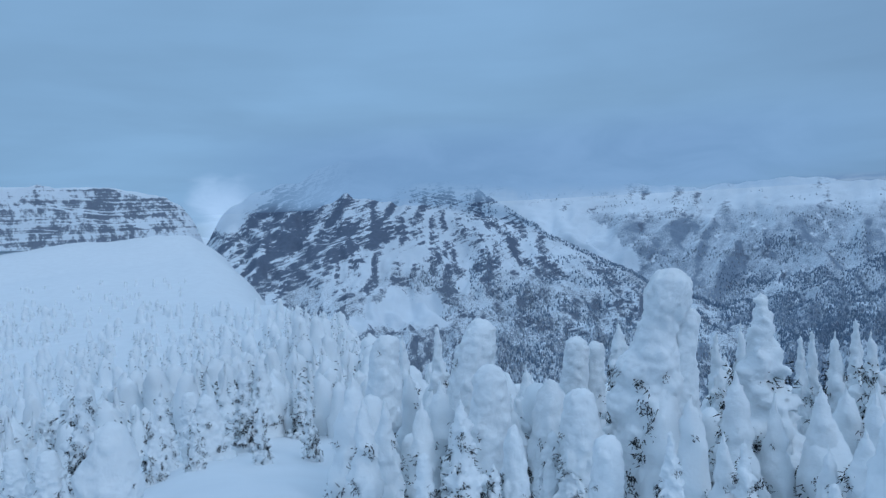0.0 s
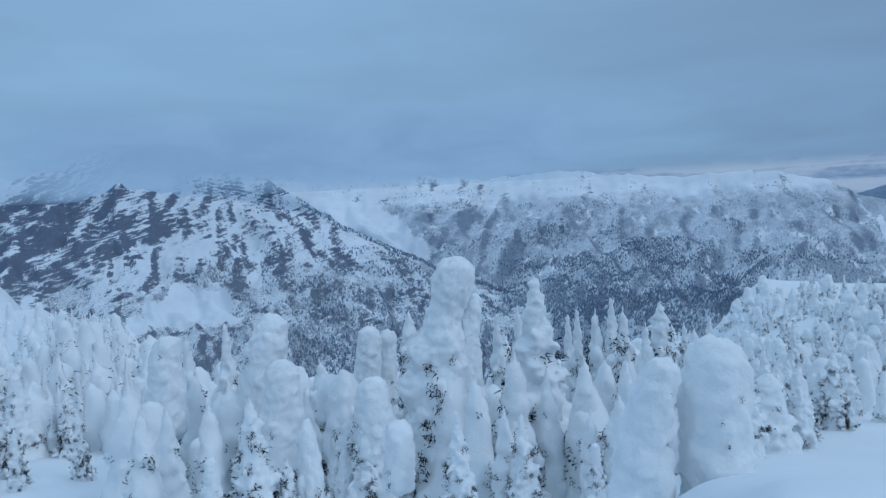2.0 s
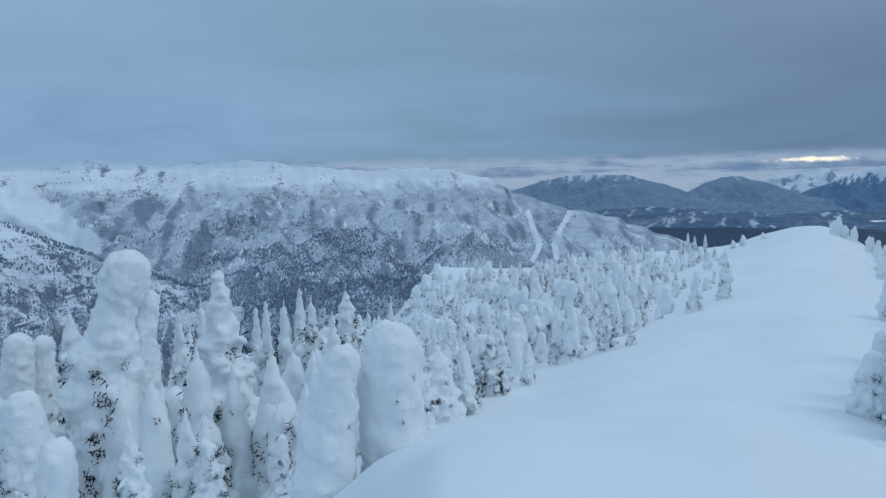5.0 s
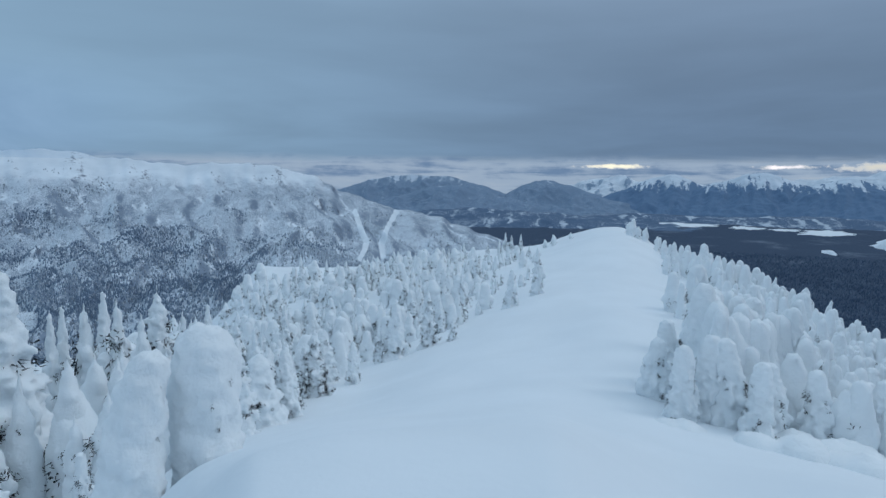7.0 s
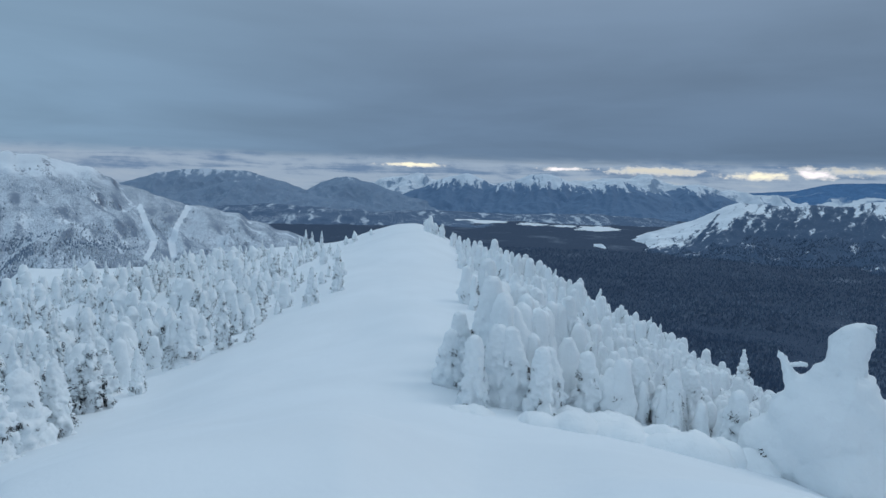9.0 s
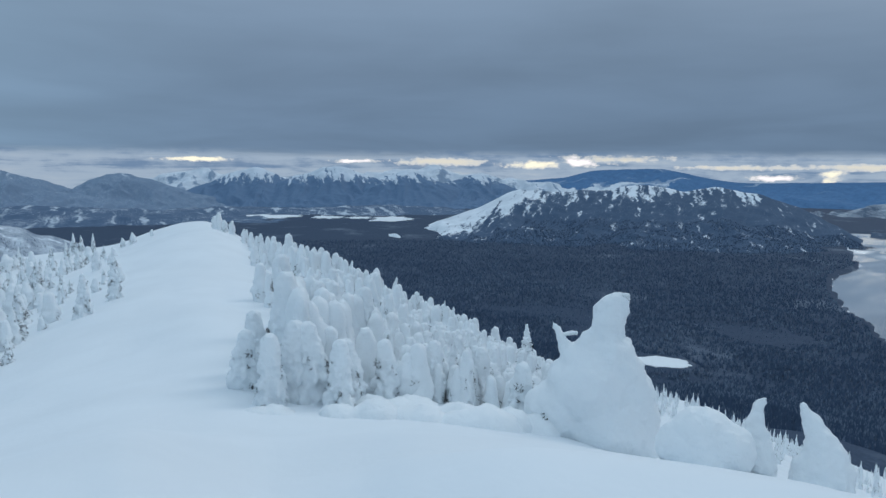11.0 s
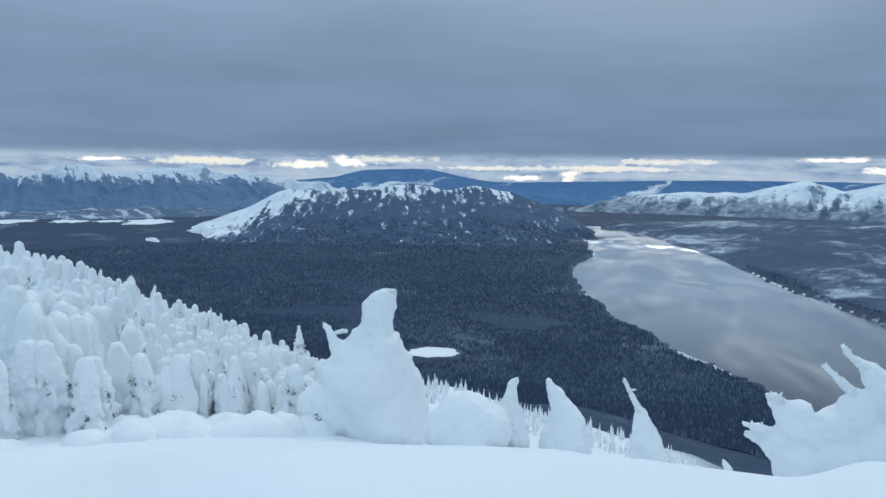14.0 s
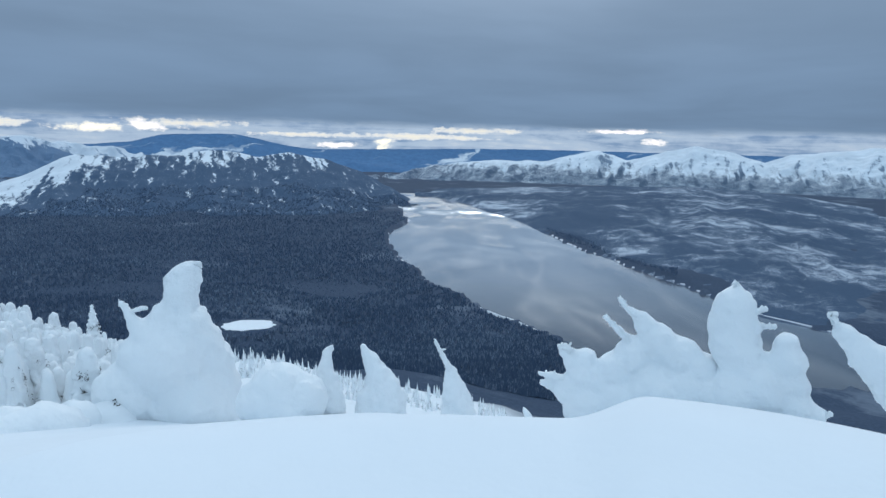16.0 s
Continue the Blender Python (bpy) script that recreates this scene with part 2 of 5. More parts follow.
RIDGE = peak_material("wooded_ridge", 0.28, 0.56, 0.0, 1.0, grit=0.7, soft=0.34, dip=0.15, crags=((18.5, 1520, -1.4, 34), (20.6, 1450, -2.0, 26), (43.2, 1690, -0.2, 30)), strata=0.35, size=0.5, facing=32, firs=(0.20, 0.25, 0.32), rock=(0.125, 0.15, 0.195), fields=(*BOWL, *CHUTES), aspect=0.28, gashes=1.2)
# open snow on the wooded mountain: bearing, distance, angle, breadth
SHOULDER = ((92.3, 2380, -4.3, 62), (94.2, 2390, -3.7, 66), (96.0, 2400, -3.0, 66), (98.0, 2410, -2.3, 58), (97.2, 2260, -3.7, 52), (95.0, 2280, -4.4, 48), (93.0, 2310, -5.0, 40), (108.4, 2440, -1.3, 34), (113.5, 2440, -1.4, 30), (104.6, 2440, -1.8, 30))
# distance haze is put into these ranges' snow, rock and fir colours
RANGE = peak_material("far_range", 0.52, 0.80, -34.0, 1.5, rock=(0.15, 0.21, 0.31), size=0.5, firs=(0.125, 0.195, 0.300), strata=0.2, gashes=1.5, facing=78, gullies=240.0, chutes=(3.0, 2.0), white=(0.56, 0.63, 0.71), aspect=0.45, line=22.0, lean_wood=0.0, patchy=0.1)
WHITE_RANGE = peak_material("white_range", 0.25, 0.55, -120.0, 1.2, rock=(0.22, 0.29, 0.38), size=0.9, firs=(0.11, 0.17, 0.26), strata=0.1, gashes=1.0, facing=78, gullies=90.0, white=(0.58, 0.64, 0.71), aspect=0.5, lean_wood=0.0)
HAZY_RANGE = peak_material("hazy_range", 0.44, 0.74, 10.0, 1.3, rock=(0.12, 0.17, 0.25), size=0.8, firs=(0.165, 0.230, 0.320), strata=0.1, gashes=1.2, facing=58, gullies=260.0, patchy=0.3, soft=0.25, white=(0.46, 0.53, 0.62), aspect=0.4, lean_wood=0.15, chutes=(3.0, 2.0))
# its fir colour carries a lift of blue haze
WOODED = peak_material("wooded_mountain", 0.16, 0.40, -50.0, 1.25, rock=(0.10, 0.14, 0.20), size=0.45, firs=(0.066, 0.104, 0.166), strata=0.1, gashes=1.6, facing=106, gullies=260.0, grit=0.5, chutes=(0.72, 0.60), shelf=(-230.0, 0.5), aspect=0.3, line=25.0, lean_wood=0.0, patchy=0.1)
SNOWY = peak_material("snowy_mountain", 0.32, 0.60, -100.0, 1.15, rock=(0.20, 0.25, 0.32), size=0.6, firs=(0.085, 0.12, 0.175), strata=0.1, gashes=1.9, facing=140, grit=0.5, patchy=0.4, soft=0.3, gullies=170.0, aspect=0.4, lean_wood=0.2, chutes=(3.0, 2.0))
# the hills' fir colour is the blue of the haze before them
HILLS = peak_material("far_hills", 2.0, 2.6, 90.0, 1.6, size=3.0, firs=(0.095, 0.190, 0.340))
# greyed snow and bluish firs hold the haze over the bench
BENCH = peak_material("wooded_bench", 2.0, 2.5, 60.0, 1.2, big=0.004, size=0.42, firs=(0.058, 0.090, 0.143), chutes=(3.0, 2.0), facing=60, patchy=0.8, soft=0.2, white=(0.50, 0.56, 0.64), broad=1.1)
# haze, besides frost, lightens and blues the tones of these firs
FIRS = conifer_material("dark_firs", (0.078, 0.115, 0.182), (0.20, 0.255, 0.33), 0.36)
RIDGE_FIRS = conifer_material("ridge_firs", (0.165, 0.225, 0.310), (0.34, 0.41, 0.50), 0.42)
WHITE_FIRS = conifer_material("snowy_firs", (0.20, 0.235, 0.285), (0.50, 0.56, 0.63), 0.60)


def water_material():
    m = bpy.data.materials.new("lake_water")
    m.use_nodes = True
    n = Nodes(m.node_tree)
    p = n.add("ShaderNodeNewGeometry").outputs["Position"]
    across = n.add("ShaderNodeVectorMath", operation="DOT_PRODUCT", i0=p, i1=tuple(toward(218))).outputs["Value"]
    along = n.add("ShaderNodeVectorMath", operation="DOT_PRODUCT", i0=p, i1=tuple(toward(128))).outputs["Value"]
    drift = n.add("ShaderNodeCombineXYZ", X=across, Y=n.math("MULTIPLY", along, 0.3)).outputs[0]
    swell = n.noise(drift, 0.0070, 2.0, 0.4, 0.4)
    # a tilt added across the lake's far end to mirror a bright streak of sky
    bright_tilt = n.step(n.math("ADD", along, n.math("ADD", n.math("MULTIPLY", across, 0.35), n.math("MULTIPLY", n.math("SUBTRACT", swell, 0.5), 260.0))), 1880.0, 2040.0, 0.0, 1.0)
    ripple = n.add("ShaderNodeBump", Strength=1.0, Distance=16.0, Height=n.math("ADD", swell, bright_tilt)).outputs[0]
    deep = n.add("ShaderNodeBsdfDiffuse", Color=rgb(0.045, 0.065, 0.095))
    # cat's paws: patches that the wind ruffles
    ruffled = n.step(n.noise(drift, 0.013, 4.0, 0.6, 0.9), 0.40, 0.85, 0.10, 0.24)
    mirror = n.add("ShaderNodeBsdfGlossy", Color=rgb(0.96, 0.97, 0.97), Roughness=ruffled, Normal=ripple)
    glance = n.add("ShaderNodeFresnel", IOR=1.6).outputs[0]
    n.add("ShaderNodeOutputMaterial", Surface=n.add("ShaderNodeMixShader", i0=n.step(glance, 0.12, 0.48), i1=deep.outputs[0], i2=mirror.outputs[0]))
    return m


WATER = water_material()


# ---- noise on arrays ----
def lattice(ix, iy, seed):
    h = (ix * 374761393 + iy * 668265263 + seed * 144269504) & 0xFFFFFFFF
    h = ((h ^ (h >> 13)) * 1274126177) & 0xFFFFFFFF
    return (h ^ (h >> 16)) / 4294967295.0 * 2 * np.pi


def perlin(x, y, seed=0):
    x, y = np.broadcast_arrays(np.asarray(x, float), np.asarray(y, float))
    x0, y0 = np.floor(x).astype(np.int64), np.floor(y).astype(np.int64)
    fx, fy = x - x0, y - y0
    u, v = fx * fx * fx * (fx * (fx * 6 - 15) + 10), fy * fy * fy * (fy * (fy * 6 - 15) + 10)

    def corner(i, j):
        a = lattice(x0 + i, y0 + j, seed)
        return np.cos(a) * (fx - i) + np.sin(a) * (fy - j)

    top = corner(0, 0) * (1 - u) + corner(1, 0) * u
    bottom = corner(0, 1) * (1 - u) + corner(1, 1) * u
    return (top * (1 - v) + bottom * v) * 1.4


def fbm(x, y, octaves=4, seed=0, gain=0.5, ridged=False):
    total, amp = 0.0, 1.0
    for k in range(octaves):
        n = perlin(x * 2.0**k, y * 2.0**k, seed + k * 7)
        total = total + amp * ((1 - 2 * np.abs(n)) if ridged else n)
        amp *= gain
    return total


def knots(b, pairs):
    """Smooth curve through (bearing, value) pairs."""
    xs, ys = np.array(pairs, float).T
    return np.interp(b, xs, ys)


# ---- building ----
def mesh_from(name, verts, faces, mat, smooth=True):
    me = bpy.data.meshes.new(name)
    me.from_pydata(verts if isinstance(verts, list) else verts.tolist(), [], faces if isinstance(faces, list) else faces.tolist())
    me.materials.append(mat)
    if smooth:
        me.polygons.foreach_set("use_smooth", np.ones(len(me.polygons), bool))
    return me


def grid_faces(rows, cols):
    i = (np.arange(rows - 1)[:, None] * cols + np.arange(cols - 1)[None, :]).ravel()
    return np.stack([i, i + 1, i + cols + 1, i + cols], 1)


def polar(b, r, z):
    """Places from bearings (degrees), distances and heights."""
    a = np.radians(b)
    return np.stack([np.sin(a) * r, np.cos(a) * r, z + 0 * r], -1)


# ---- the ground: summit, slopes and valley floor in one sheet ----
FLOOR = -200.0
POND = (*(toward(110.1) * 708)[:2], -190.5)
RINGS = (0, 4, 6, 10, 20, 40, 75, 150, 300, 450, 700)
SUMMIT = {
    -180: (0, 0, -0.3, -1, -3, -9, -20, -45, -95, -140, -190),
    -60: (0, -0.6, -1.2, -2.4, -6, -10, -13, -18, -12, 0, -40),
    -33: (0, -0.8, -1.5, -2.9, -6.4, -10, -14, -17, -14, -4, -40),
    -25: (0, -0.6, -1.2, -2.6, -5.6, -9.2, -14, -17, -14, -6, -40),
    -21: (0, -0.6, -1.2, -2.5, -5.3, -9, -14, -18, -14, -9, -50),
    -19: (0, -0.6, -1.2, -2.5, -5.3, -9, -13.8, -17.5, -16, -22, -70),
    -17: (0, -0.6, -1.2, -2.5, -5.4, -9, -13.5, -17, -22.4, -45, -110),
    -14: (0, -0.6, -1.25, -2.6, -5.5, -9, -12, -16.3, -45, -90, -160),
    -11: (0, -0.7, -1.35, -2.8, -5.8, -9, -10.3, -24, -70, -115, -175),
    -8: (0, -0.8, -1.5, -3.0, -6.0, -9.5, -12.7, -32, -90, -140, -190),
    0: (0, -0.9, -1.8, -3.5, -7.8, -12, -18, -45, -110, -150, -195),
    20: (0, -0.9, -1.75, -3.4, -8.0, -13, -20, -50, -115, -155, -195),
    32: (0, -0.7, -1.5, -3.0, -7.0, -11.5, -18, -47, -112, -152, -195),
    38: (0, -0.3, -0.95, -2.4, -5.6, -9, -14.5, -45, -110, -150, -195),
    43: (0, -0.05, -0.75, -2.2, -5, -8.4, -8.5, -40, -110, -150, -195),
    50: (0, 0, -0.65, -2, -4.8, -7.5, -8.7, -40, -110, -150, -195),
    58: (0, 0, -0.6, -1.9, -4, -6.4, -7.6, -40, -110, -150, -195),
    66: (0, 0, -0.55, -1.8, -3.5, -4.8, -5.9, -40, -110, -150, -195),
}
SUMMIT_EAST = {
    72: (0, -0.15, -0.75, -1.9, -3.2, -4.2, -3.7, -40, -110, -150, -195),
    78: (0, -0.3, -0.95, -2.0, -3.6, -4.9, -8.6, -45, -110, -150, -195),
    84: (0, -0.25, -0.9, -2.0, -4.0, -6.1, -15, -50, -110, -150, -195),
    90: (0, -0.12, -0.8, -2.05, -4.2, -7.9, -22, -55, -110, -150, -195),
    100: (0, 0, -0.85, -2.2, -4.9, -11.5, -26, -50, -105, -150, -195),
    110: (0, 0, -0.85, -2.3, -7.0, -16, -27, -48, -105, -150, -195),
    120: (0, 0, -0.85, -2.35, -7.5, -17, -30, -55, -110, -150, -195),
    130: (0, 0, -0.9, -2.45, -7.5, -17, -32, -60, -115, -155, -195),
    137: (0, 0, -0.8, -2.45, -8, -18, -33, -68, -120, -160, -196),
    144: (0, 0.1, -0.42, -2.3, -8, -18, -33, -68, -120, -160, -196),
    152: (0, 0.12, -0.42, -2.3, -8, -18, -33, -68, -120, -160, -196),
    160: (0, 0.12, -0.42, -2.3, -8, -18, -33, -68, -120, -160, -196),
    180: (0, 0, -0.3, -1, -3, -9, -20, -45, -95, -140, -190),
}
SUMMIT.update(SUMMIT_EAST)
BEAR = np.array(sorted(SUMMIT), float)
TABLE = np.array([SUMMIT[k] for k in sorted(SUMMIT)], float)


def smooth_interp(x, xs, ys):
    """Monotone cubic through the knots, for arrays."""
    xs, ys = np.asarray(xs, float), np.asarray(ys, float)
    h = np.diff(xs)
    d = np.diff(ys, axis=0) / h.reshape(-1, *[1] * (ys.ndim - 1))
    m = np.zeros_like(ys)
    same = d[1:] * d[:-1] > 0
    m[1:-1] = np.where(same, 2 * d[1:] * d[:-1] / np.where(same, d[1:] + d[:-1], 1), 0)
    m[0], m[-1] = d[0], d[-1]
    i = np.clip(np.searchsorted(xs, x) - 1, 0, len(h) - 1)
    t = (x - xs[i]) / h[i]
    shape = t.shape + (1,) * (ys.ndim - 1)
    t, hh = t.reshape(shape), h[i].reshape(shape)
    return (2 * t**3 - 3 * t**2 + 1) * ys[i] + (t**3 - 2 * t**2 + t) * hh * m[i] + (3 * t**2 - 2 * t**3) * ys[i + 1] + (t**3 - t**2) * hh * m[i + 1]


def ground_height(b, r):
    """Height of the snow or the valley floor at bearing b and distance r (arrays)."""
    b, r = np.broadcast_arrays(np.asarray(b, float), np.asarray(r, float))
    b = (b + 180) % 360 - 180
    flatb, flatr = b.ravel(), r.ravel()
    rows = smooth_interp(flatb, BEAR, TABLE)
    rr = np.minimum(flatr, RINGS[-1] - 1e-6)
    j = np.clip(np.searchsorted(RINGS, rr) - 1, 0, len(RINGS) - 2)
    ring = np.array(RINGS, float)
    h = np.diff(ring)
    d = np.diff(rows, axis=1) / h
    m = np.zeros_like(rows)
    same = d[:, 1:] * d[:, :-1] > 0
    m[:, 1:-1] = np.where(same, 2 * d[:, 1:] * d[:, :-1] / np.where(same, d[:, 1:] + d[:, :-1], 1), 0)
    m[:, -1] = 0
    k = np.arange(len(flatr))
    t = (rr - ring[j]) / h[j]
    z = (2 * t**3 - 3 * t**2 + 1) * rows[k, j] + (t**3 - 2 * t**2 + t) * h[j] * m[k, j] + (3 * t**2 - 2 * t**3) * rows[k, j + 1] + (t**3 - t**2) * h[j] * m[k, j + 1]
    x, y = np.sin(np.radians(flatb)) * flatr, np.cos(np.radians(flatb)) * flatr
    near = np.clip(flatr / 6 - 0.4, 0, 1)
    z = z + near * (0.18 * fbm(x * 0.16, y * 0.16, 3, 5) + np.clip(flatr / 60, 0, 1) * 0.9 * fbm(x * 0.03, y * 0.03, 3, 9))
    z = z + np.clip((flatr - 120) / 200, 0, 1) * np.clip((1500 - flatr) / 600, 0, 1) * 9 * fbm(x * 0.006, y * 0.006, 4, 13)
    z = np.where(flatr > 640, np.maximum(z, FLOOR - 4), z)
    shelf = np.clip((48 - np.hypot(x - POND[0], y - POND[1])) / 14, 0, 1)
    z = z + (POND[2] - z) * shelf
    return z.reshape(b.shape)


def lake_side(x, y):
    """Metres from the lake's outline, negative on the water."""
    px, py = LAKE[:, 0], LAKE[:, 1]
    qx, qy = np.roll(px, -1), np.roll(py, -1)
    best, inside = np.full(x.shape, 1e9), np.zeros(x.shape, bool)
    for ax, ay, bx, by in zip(px, py, qx, qy):
        ex, ey = bx - ax, by - ay
        t = np.clip(((x - ax) * ex + (y - ay) * ey) / (ex * ex + ey * ey), 0, 1)
        best = np.minimum(best, np.hypot(x - ax - t * ex, y - ay - t * ey))
        cross = ((ay > y) != (by > y)) & (x < (bx - ax) * (y - ay) / (by - ay + 1e-12) + ax)
        inside ^= cross
    return np.where(inside, -best, best)


# shores of the lake as bearing and dip under the eye
WEST_SHORE = [(122.6, 4.35), (123.0, 5.9), (123.7, 6.6), (121.9, 7.6), (122.1, 9.0), (125.2, 11.7), (129.9, 13.8), (133.3, 14.8), (136.8, 16.3), (142, 18.5), (150, 20)]
EAST_SHORE = [(166, 15.0), (160.7, 13.6), (152.5, 12.6), (148.7, 11.5), (144.3, 10.3), (140.1, 9.0), (134.9, 7.2), (133.2, 6.1), (130.1, 5.4), (125.7, 4.3)]
shore = np.array(WEST_SHORE + EAST_SHORE)
LAKE = polar(shore[:, 0], (EYE - FLOOR) / np.tan(np.radians(shore[:, 1])), FLOOR)[:, :2]


def refine(line, times=4, wiggle=0.03, seed=2):
    """A closed outline with finer, uneven points between its knots."""
    rng = np.random.RandomState(seed)
    for k in range(times):
        nxt = np.roll(line, -1, 0)
        step = nxt - line
        mid = (line + nxt) / 2 + np.stack([-step[:, 1], step[:, 0]], 1) * rng.uniform(-wiggle, wiggle, (len(line), 1))
        line = np.stack([line, mid], 1).reshape(-1, 2)
    return line


LAKE = refine(LAKE, 3, 0.05)


def build_ground():
    b = np.r_[np.arange(-180, -50, 3.0), np.arange(-50, 172, 0.4), np.arange(172, 180.1, 2.0)]
    r = np.r_[0.02, 0.3, np.geomspace(0.8, 760, 210), np.geomspace(790, 4900, 90)]
    bb, rr = np.meshgrid(b, r)
    z = ground_height(bb, rr)
    x, y = np.sin(np.radians(bb)) * rr, np.cos(np.radians(bb)) * rr
    far = rr > 600
    off = lake_side(x[far], y[far])
    rise = np.where(off > 0, np.minimum(off * 0.03, 3) * (1 + 0.5 * fbm(x[far] * 0.004, y[far] * 0.004, 4, 3)) - 0.2, -3.0)
    z[far] = np.where(off > 0, np.maximum(z[far], FLOOR + rise), FLOOR - 3)
    ob = new("ground", mesh_from("ground", polar(bb, rr, z).reshape(-1, 3), grid_faces(len(r), len(b)), GROUND))
    return tagged(ob, "deep smooth summit snow falling to dark wooded valley", "ground", kind="structure")


build_ground()


def build_lake():
    bm = bmesh.new()
    bm.faces.new([bm.verts.new((x, y, FLOOR)) for x, y in LAKE])
    bmesh.ops.triangulate(bm, faces=bm.faces)
    me = bpy.data.meshes.new("lake")
    bm.to_mesh(me)
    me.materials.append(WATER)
    if me.polygons[0].normal.z < 0:
        me.flip_normals()
    tagged(new("lake", me), "long still grey lake mirroring the clouds", "lake", kind="structure")


build_lake()


def build_shore():
    """A low bank of snow-covered stones round the lake."""
    d = np.roll(LAKE, -1, 0) - np.roll(LAKE, 1, 0)
    out = np.stack([d[:, 1], -d[:, 0]], 1) / np.linalg.norm(d, axis=1)[:, None]
    if lake_side(LAKE[:1, 0] + out[:1, 0] * 2, LAKE[:1, 1] + out[:1, 1] * 2)[0] < 0:
        out = -out
    wide = 5 + 3 * fbm(LAKE[:, 0] * 0.01, LAKE[:, 1] * 0.01, 3, 6)
    rows = [np.c_[LAKE + out * (wide * k)[:, None], np.full(len(LAKE), FLOOR + h)] for k, h in ((-0.1, -0.6), (0.25, 0.9), (0.8, 1.3), (1.2, -0.4))]
    n = len(LAKE)
    faces = [(i * n + j, i * n + (j + 1) % n, (i + 1) * n + (j + 1) % n, (i + 1) * n + j) for i in range(3) for j in range(n)]
    tagged(new("shore", mesh_from("shore", np.concatenate(rows), faces, SHORE)), "thin snow-covered bank along the lake", "shore", kind="structure")


build_shore()


# ---- mountains ----
def massif(name, b0, b1, crest, foot, r_foot, r_crest, mat, label, power=1.0, spur=150.0, relief=1.0, terrace=0.0, step=0.15, rows=110, jag=0.25, seed=0, back=0.12, kind="", flat=False):
    """A mountain between two bearings: its foot and crest as angles over the eye, its face broken by spurs, gullies and ledges."""
    b = np.arange(b0, b1 + step / 2, step)
    s = np.r_[np.linspace(0, 1, rows), np.linspace(1.02, 1.0 + back, 8)]
    bb, ss = np.meshgrid(b, s)
    ec = knots(b, crest) + jag * fbm(b * 0.5, 0 * b + seed, 5, seed, 0.55)
    ef = knots(b, foot)
    rf = knots(b, r_foot) if isinstance(r_foot, list) else r_foot + 0 * b
    rc = knots(b, r_crest) if isinstance(r_crest, list) else r_crest + 0 * b
    up = np.clip(ss, 0, 1)
    r = rf + (rc - rf) * ss
    zf, zc = EYE + rf * np.tan(np.radians(ef)), EYE + rc * np.tan(np.radians(ec))
    if flat:
        z = zf + (zc - zf) * up**power
    else:
        z = EYE + r * np.tan(np.radians(ef + (ec - ef) * up**power))
    u = np.radians(bb) * np.mean(rc)
    warp = 0.35 * fbm(u / spur / 2, r / spur / 2, 2, seed + 3)
    big = fbm(u / spur + warp, r / spur * 0.35 + warp, 2, seed + 11, 0.4, True)
    mid = fbm(u / spur * 3.3 + warp * 2, r / spur * 1.4, 2, seed + 17, 0.5, True)
    fine = fbm(u / spur * 10 + warp * 3, r / spur * 7, 3, seed + 23, 0.6)
    window = np.clip(up * 5, 0, 1) * np.clip((1.0 - up) * 4, 0, 1)
    edge = np.clip(up * 5, 0, 1) * np.clip((1.04 - up) * 8, 0, 1)
    z = z + relief * spur * (window * (0.13 * big + 0.045 * mid) + edge * 0.012 * fine)
    for k in range(3):
        z[:, 1:-1] = (z[:, :-2] + 2 * z[:, 1:-1] + z[:, 2:]) / 4
    if terrace:
        lam = terrace
        ph = 2 * np.pi * (z + 0.12 * u + 0.8 * lam * fbm(u / 90, r / 90, 3, seed + 31)) / lam
        ledge = np.clip(0.2 + 1.6 * fbm(u / 110, r / 70, 3, seed + 41), 0, 1)
        z = z + edge * ledge * 0.8 * lam / (2 * np.pi) * (np.sin(ph) + 0.4 * np.sin(ph * 2.7 + 1))
    z = np.where(ss > 1, z - (ss - 1) / back * 0.25 * (rc - rf), z)
    pts = polar(bb, r, z)
    ob = new(name, mesh_from(name, pts.reshape(-1, 3), grid_faces(len(s), len(b)), mat))
    tagged(ob, label, "mountain", kind=kind)
    return b, s[:rows], pts[:rows]


MESA = massif("mountain", -50, -19.2, [(-50, 4.0), (-33, 3.6), (-25.8, 3.4), (-22.7, 2.7), (-21.1, 1.8), (-20.1, 0.4), (-19.2, -2.2)],
              [(-50, 0.2), (-33, -0.9), (-26, -1.5), (-22, -2.1), (-19.2, -3.4)], 430, 458, CLIFF,
              "flat-topped snowy mountain with a banded rock cliff", spur=45, relief=1.0, terrace=8.0, step=0.1, jag=0.12, seed=4)
PEAK_GRID = massif("mountain", -22, 27.5, [(-22, -6), (-19.6, -1.6), (-18, 1.0), (-15.4, 2.7), (-11.8, 3.3), (-10.3, 4.4), (-8, 5.0), (-5.7, 4.5), (-1, 3.3), (3.0, 2.2), (5.1, 0.6), (10.1, -2.6), (15.9, -5.6), (22.7, -8.3), (27.5, -10.5)],
                   [(-22, -15), (-9, -16.5), (2, -17.5), (27.5, -17.5)], 560, [(-22, 1300), (3, 1300), (27.5, 1000)], PEAK,
                   "steep snowy peak of dark banded rock under cloud", spur=85, relief=1.5, terrace=8.0, jag=0.3, seed=21, rows=170)
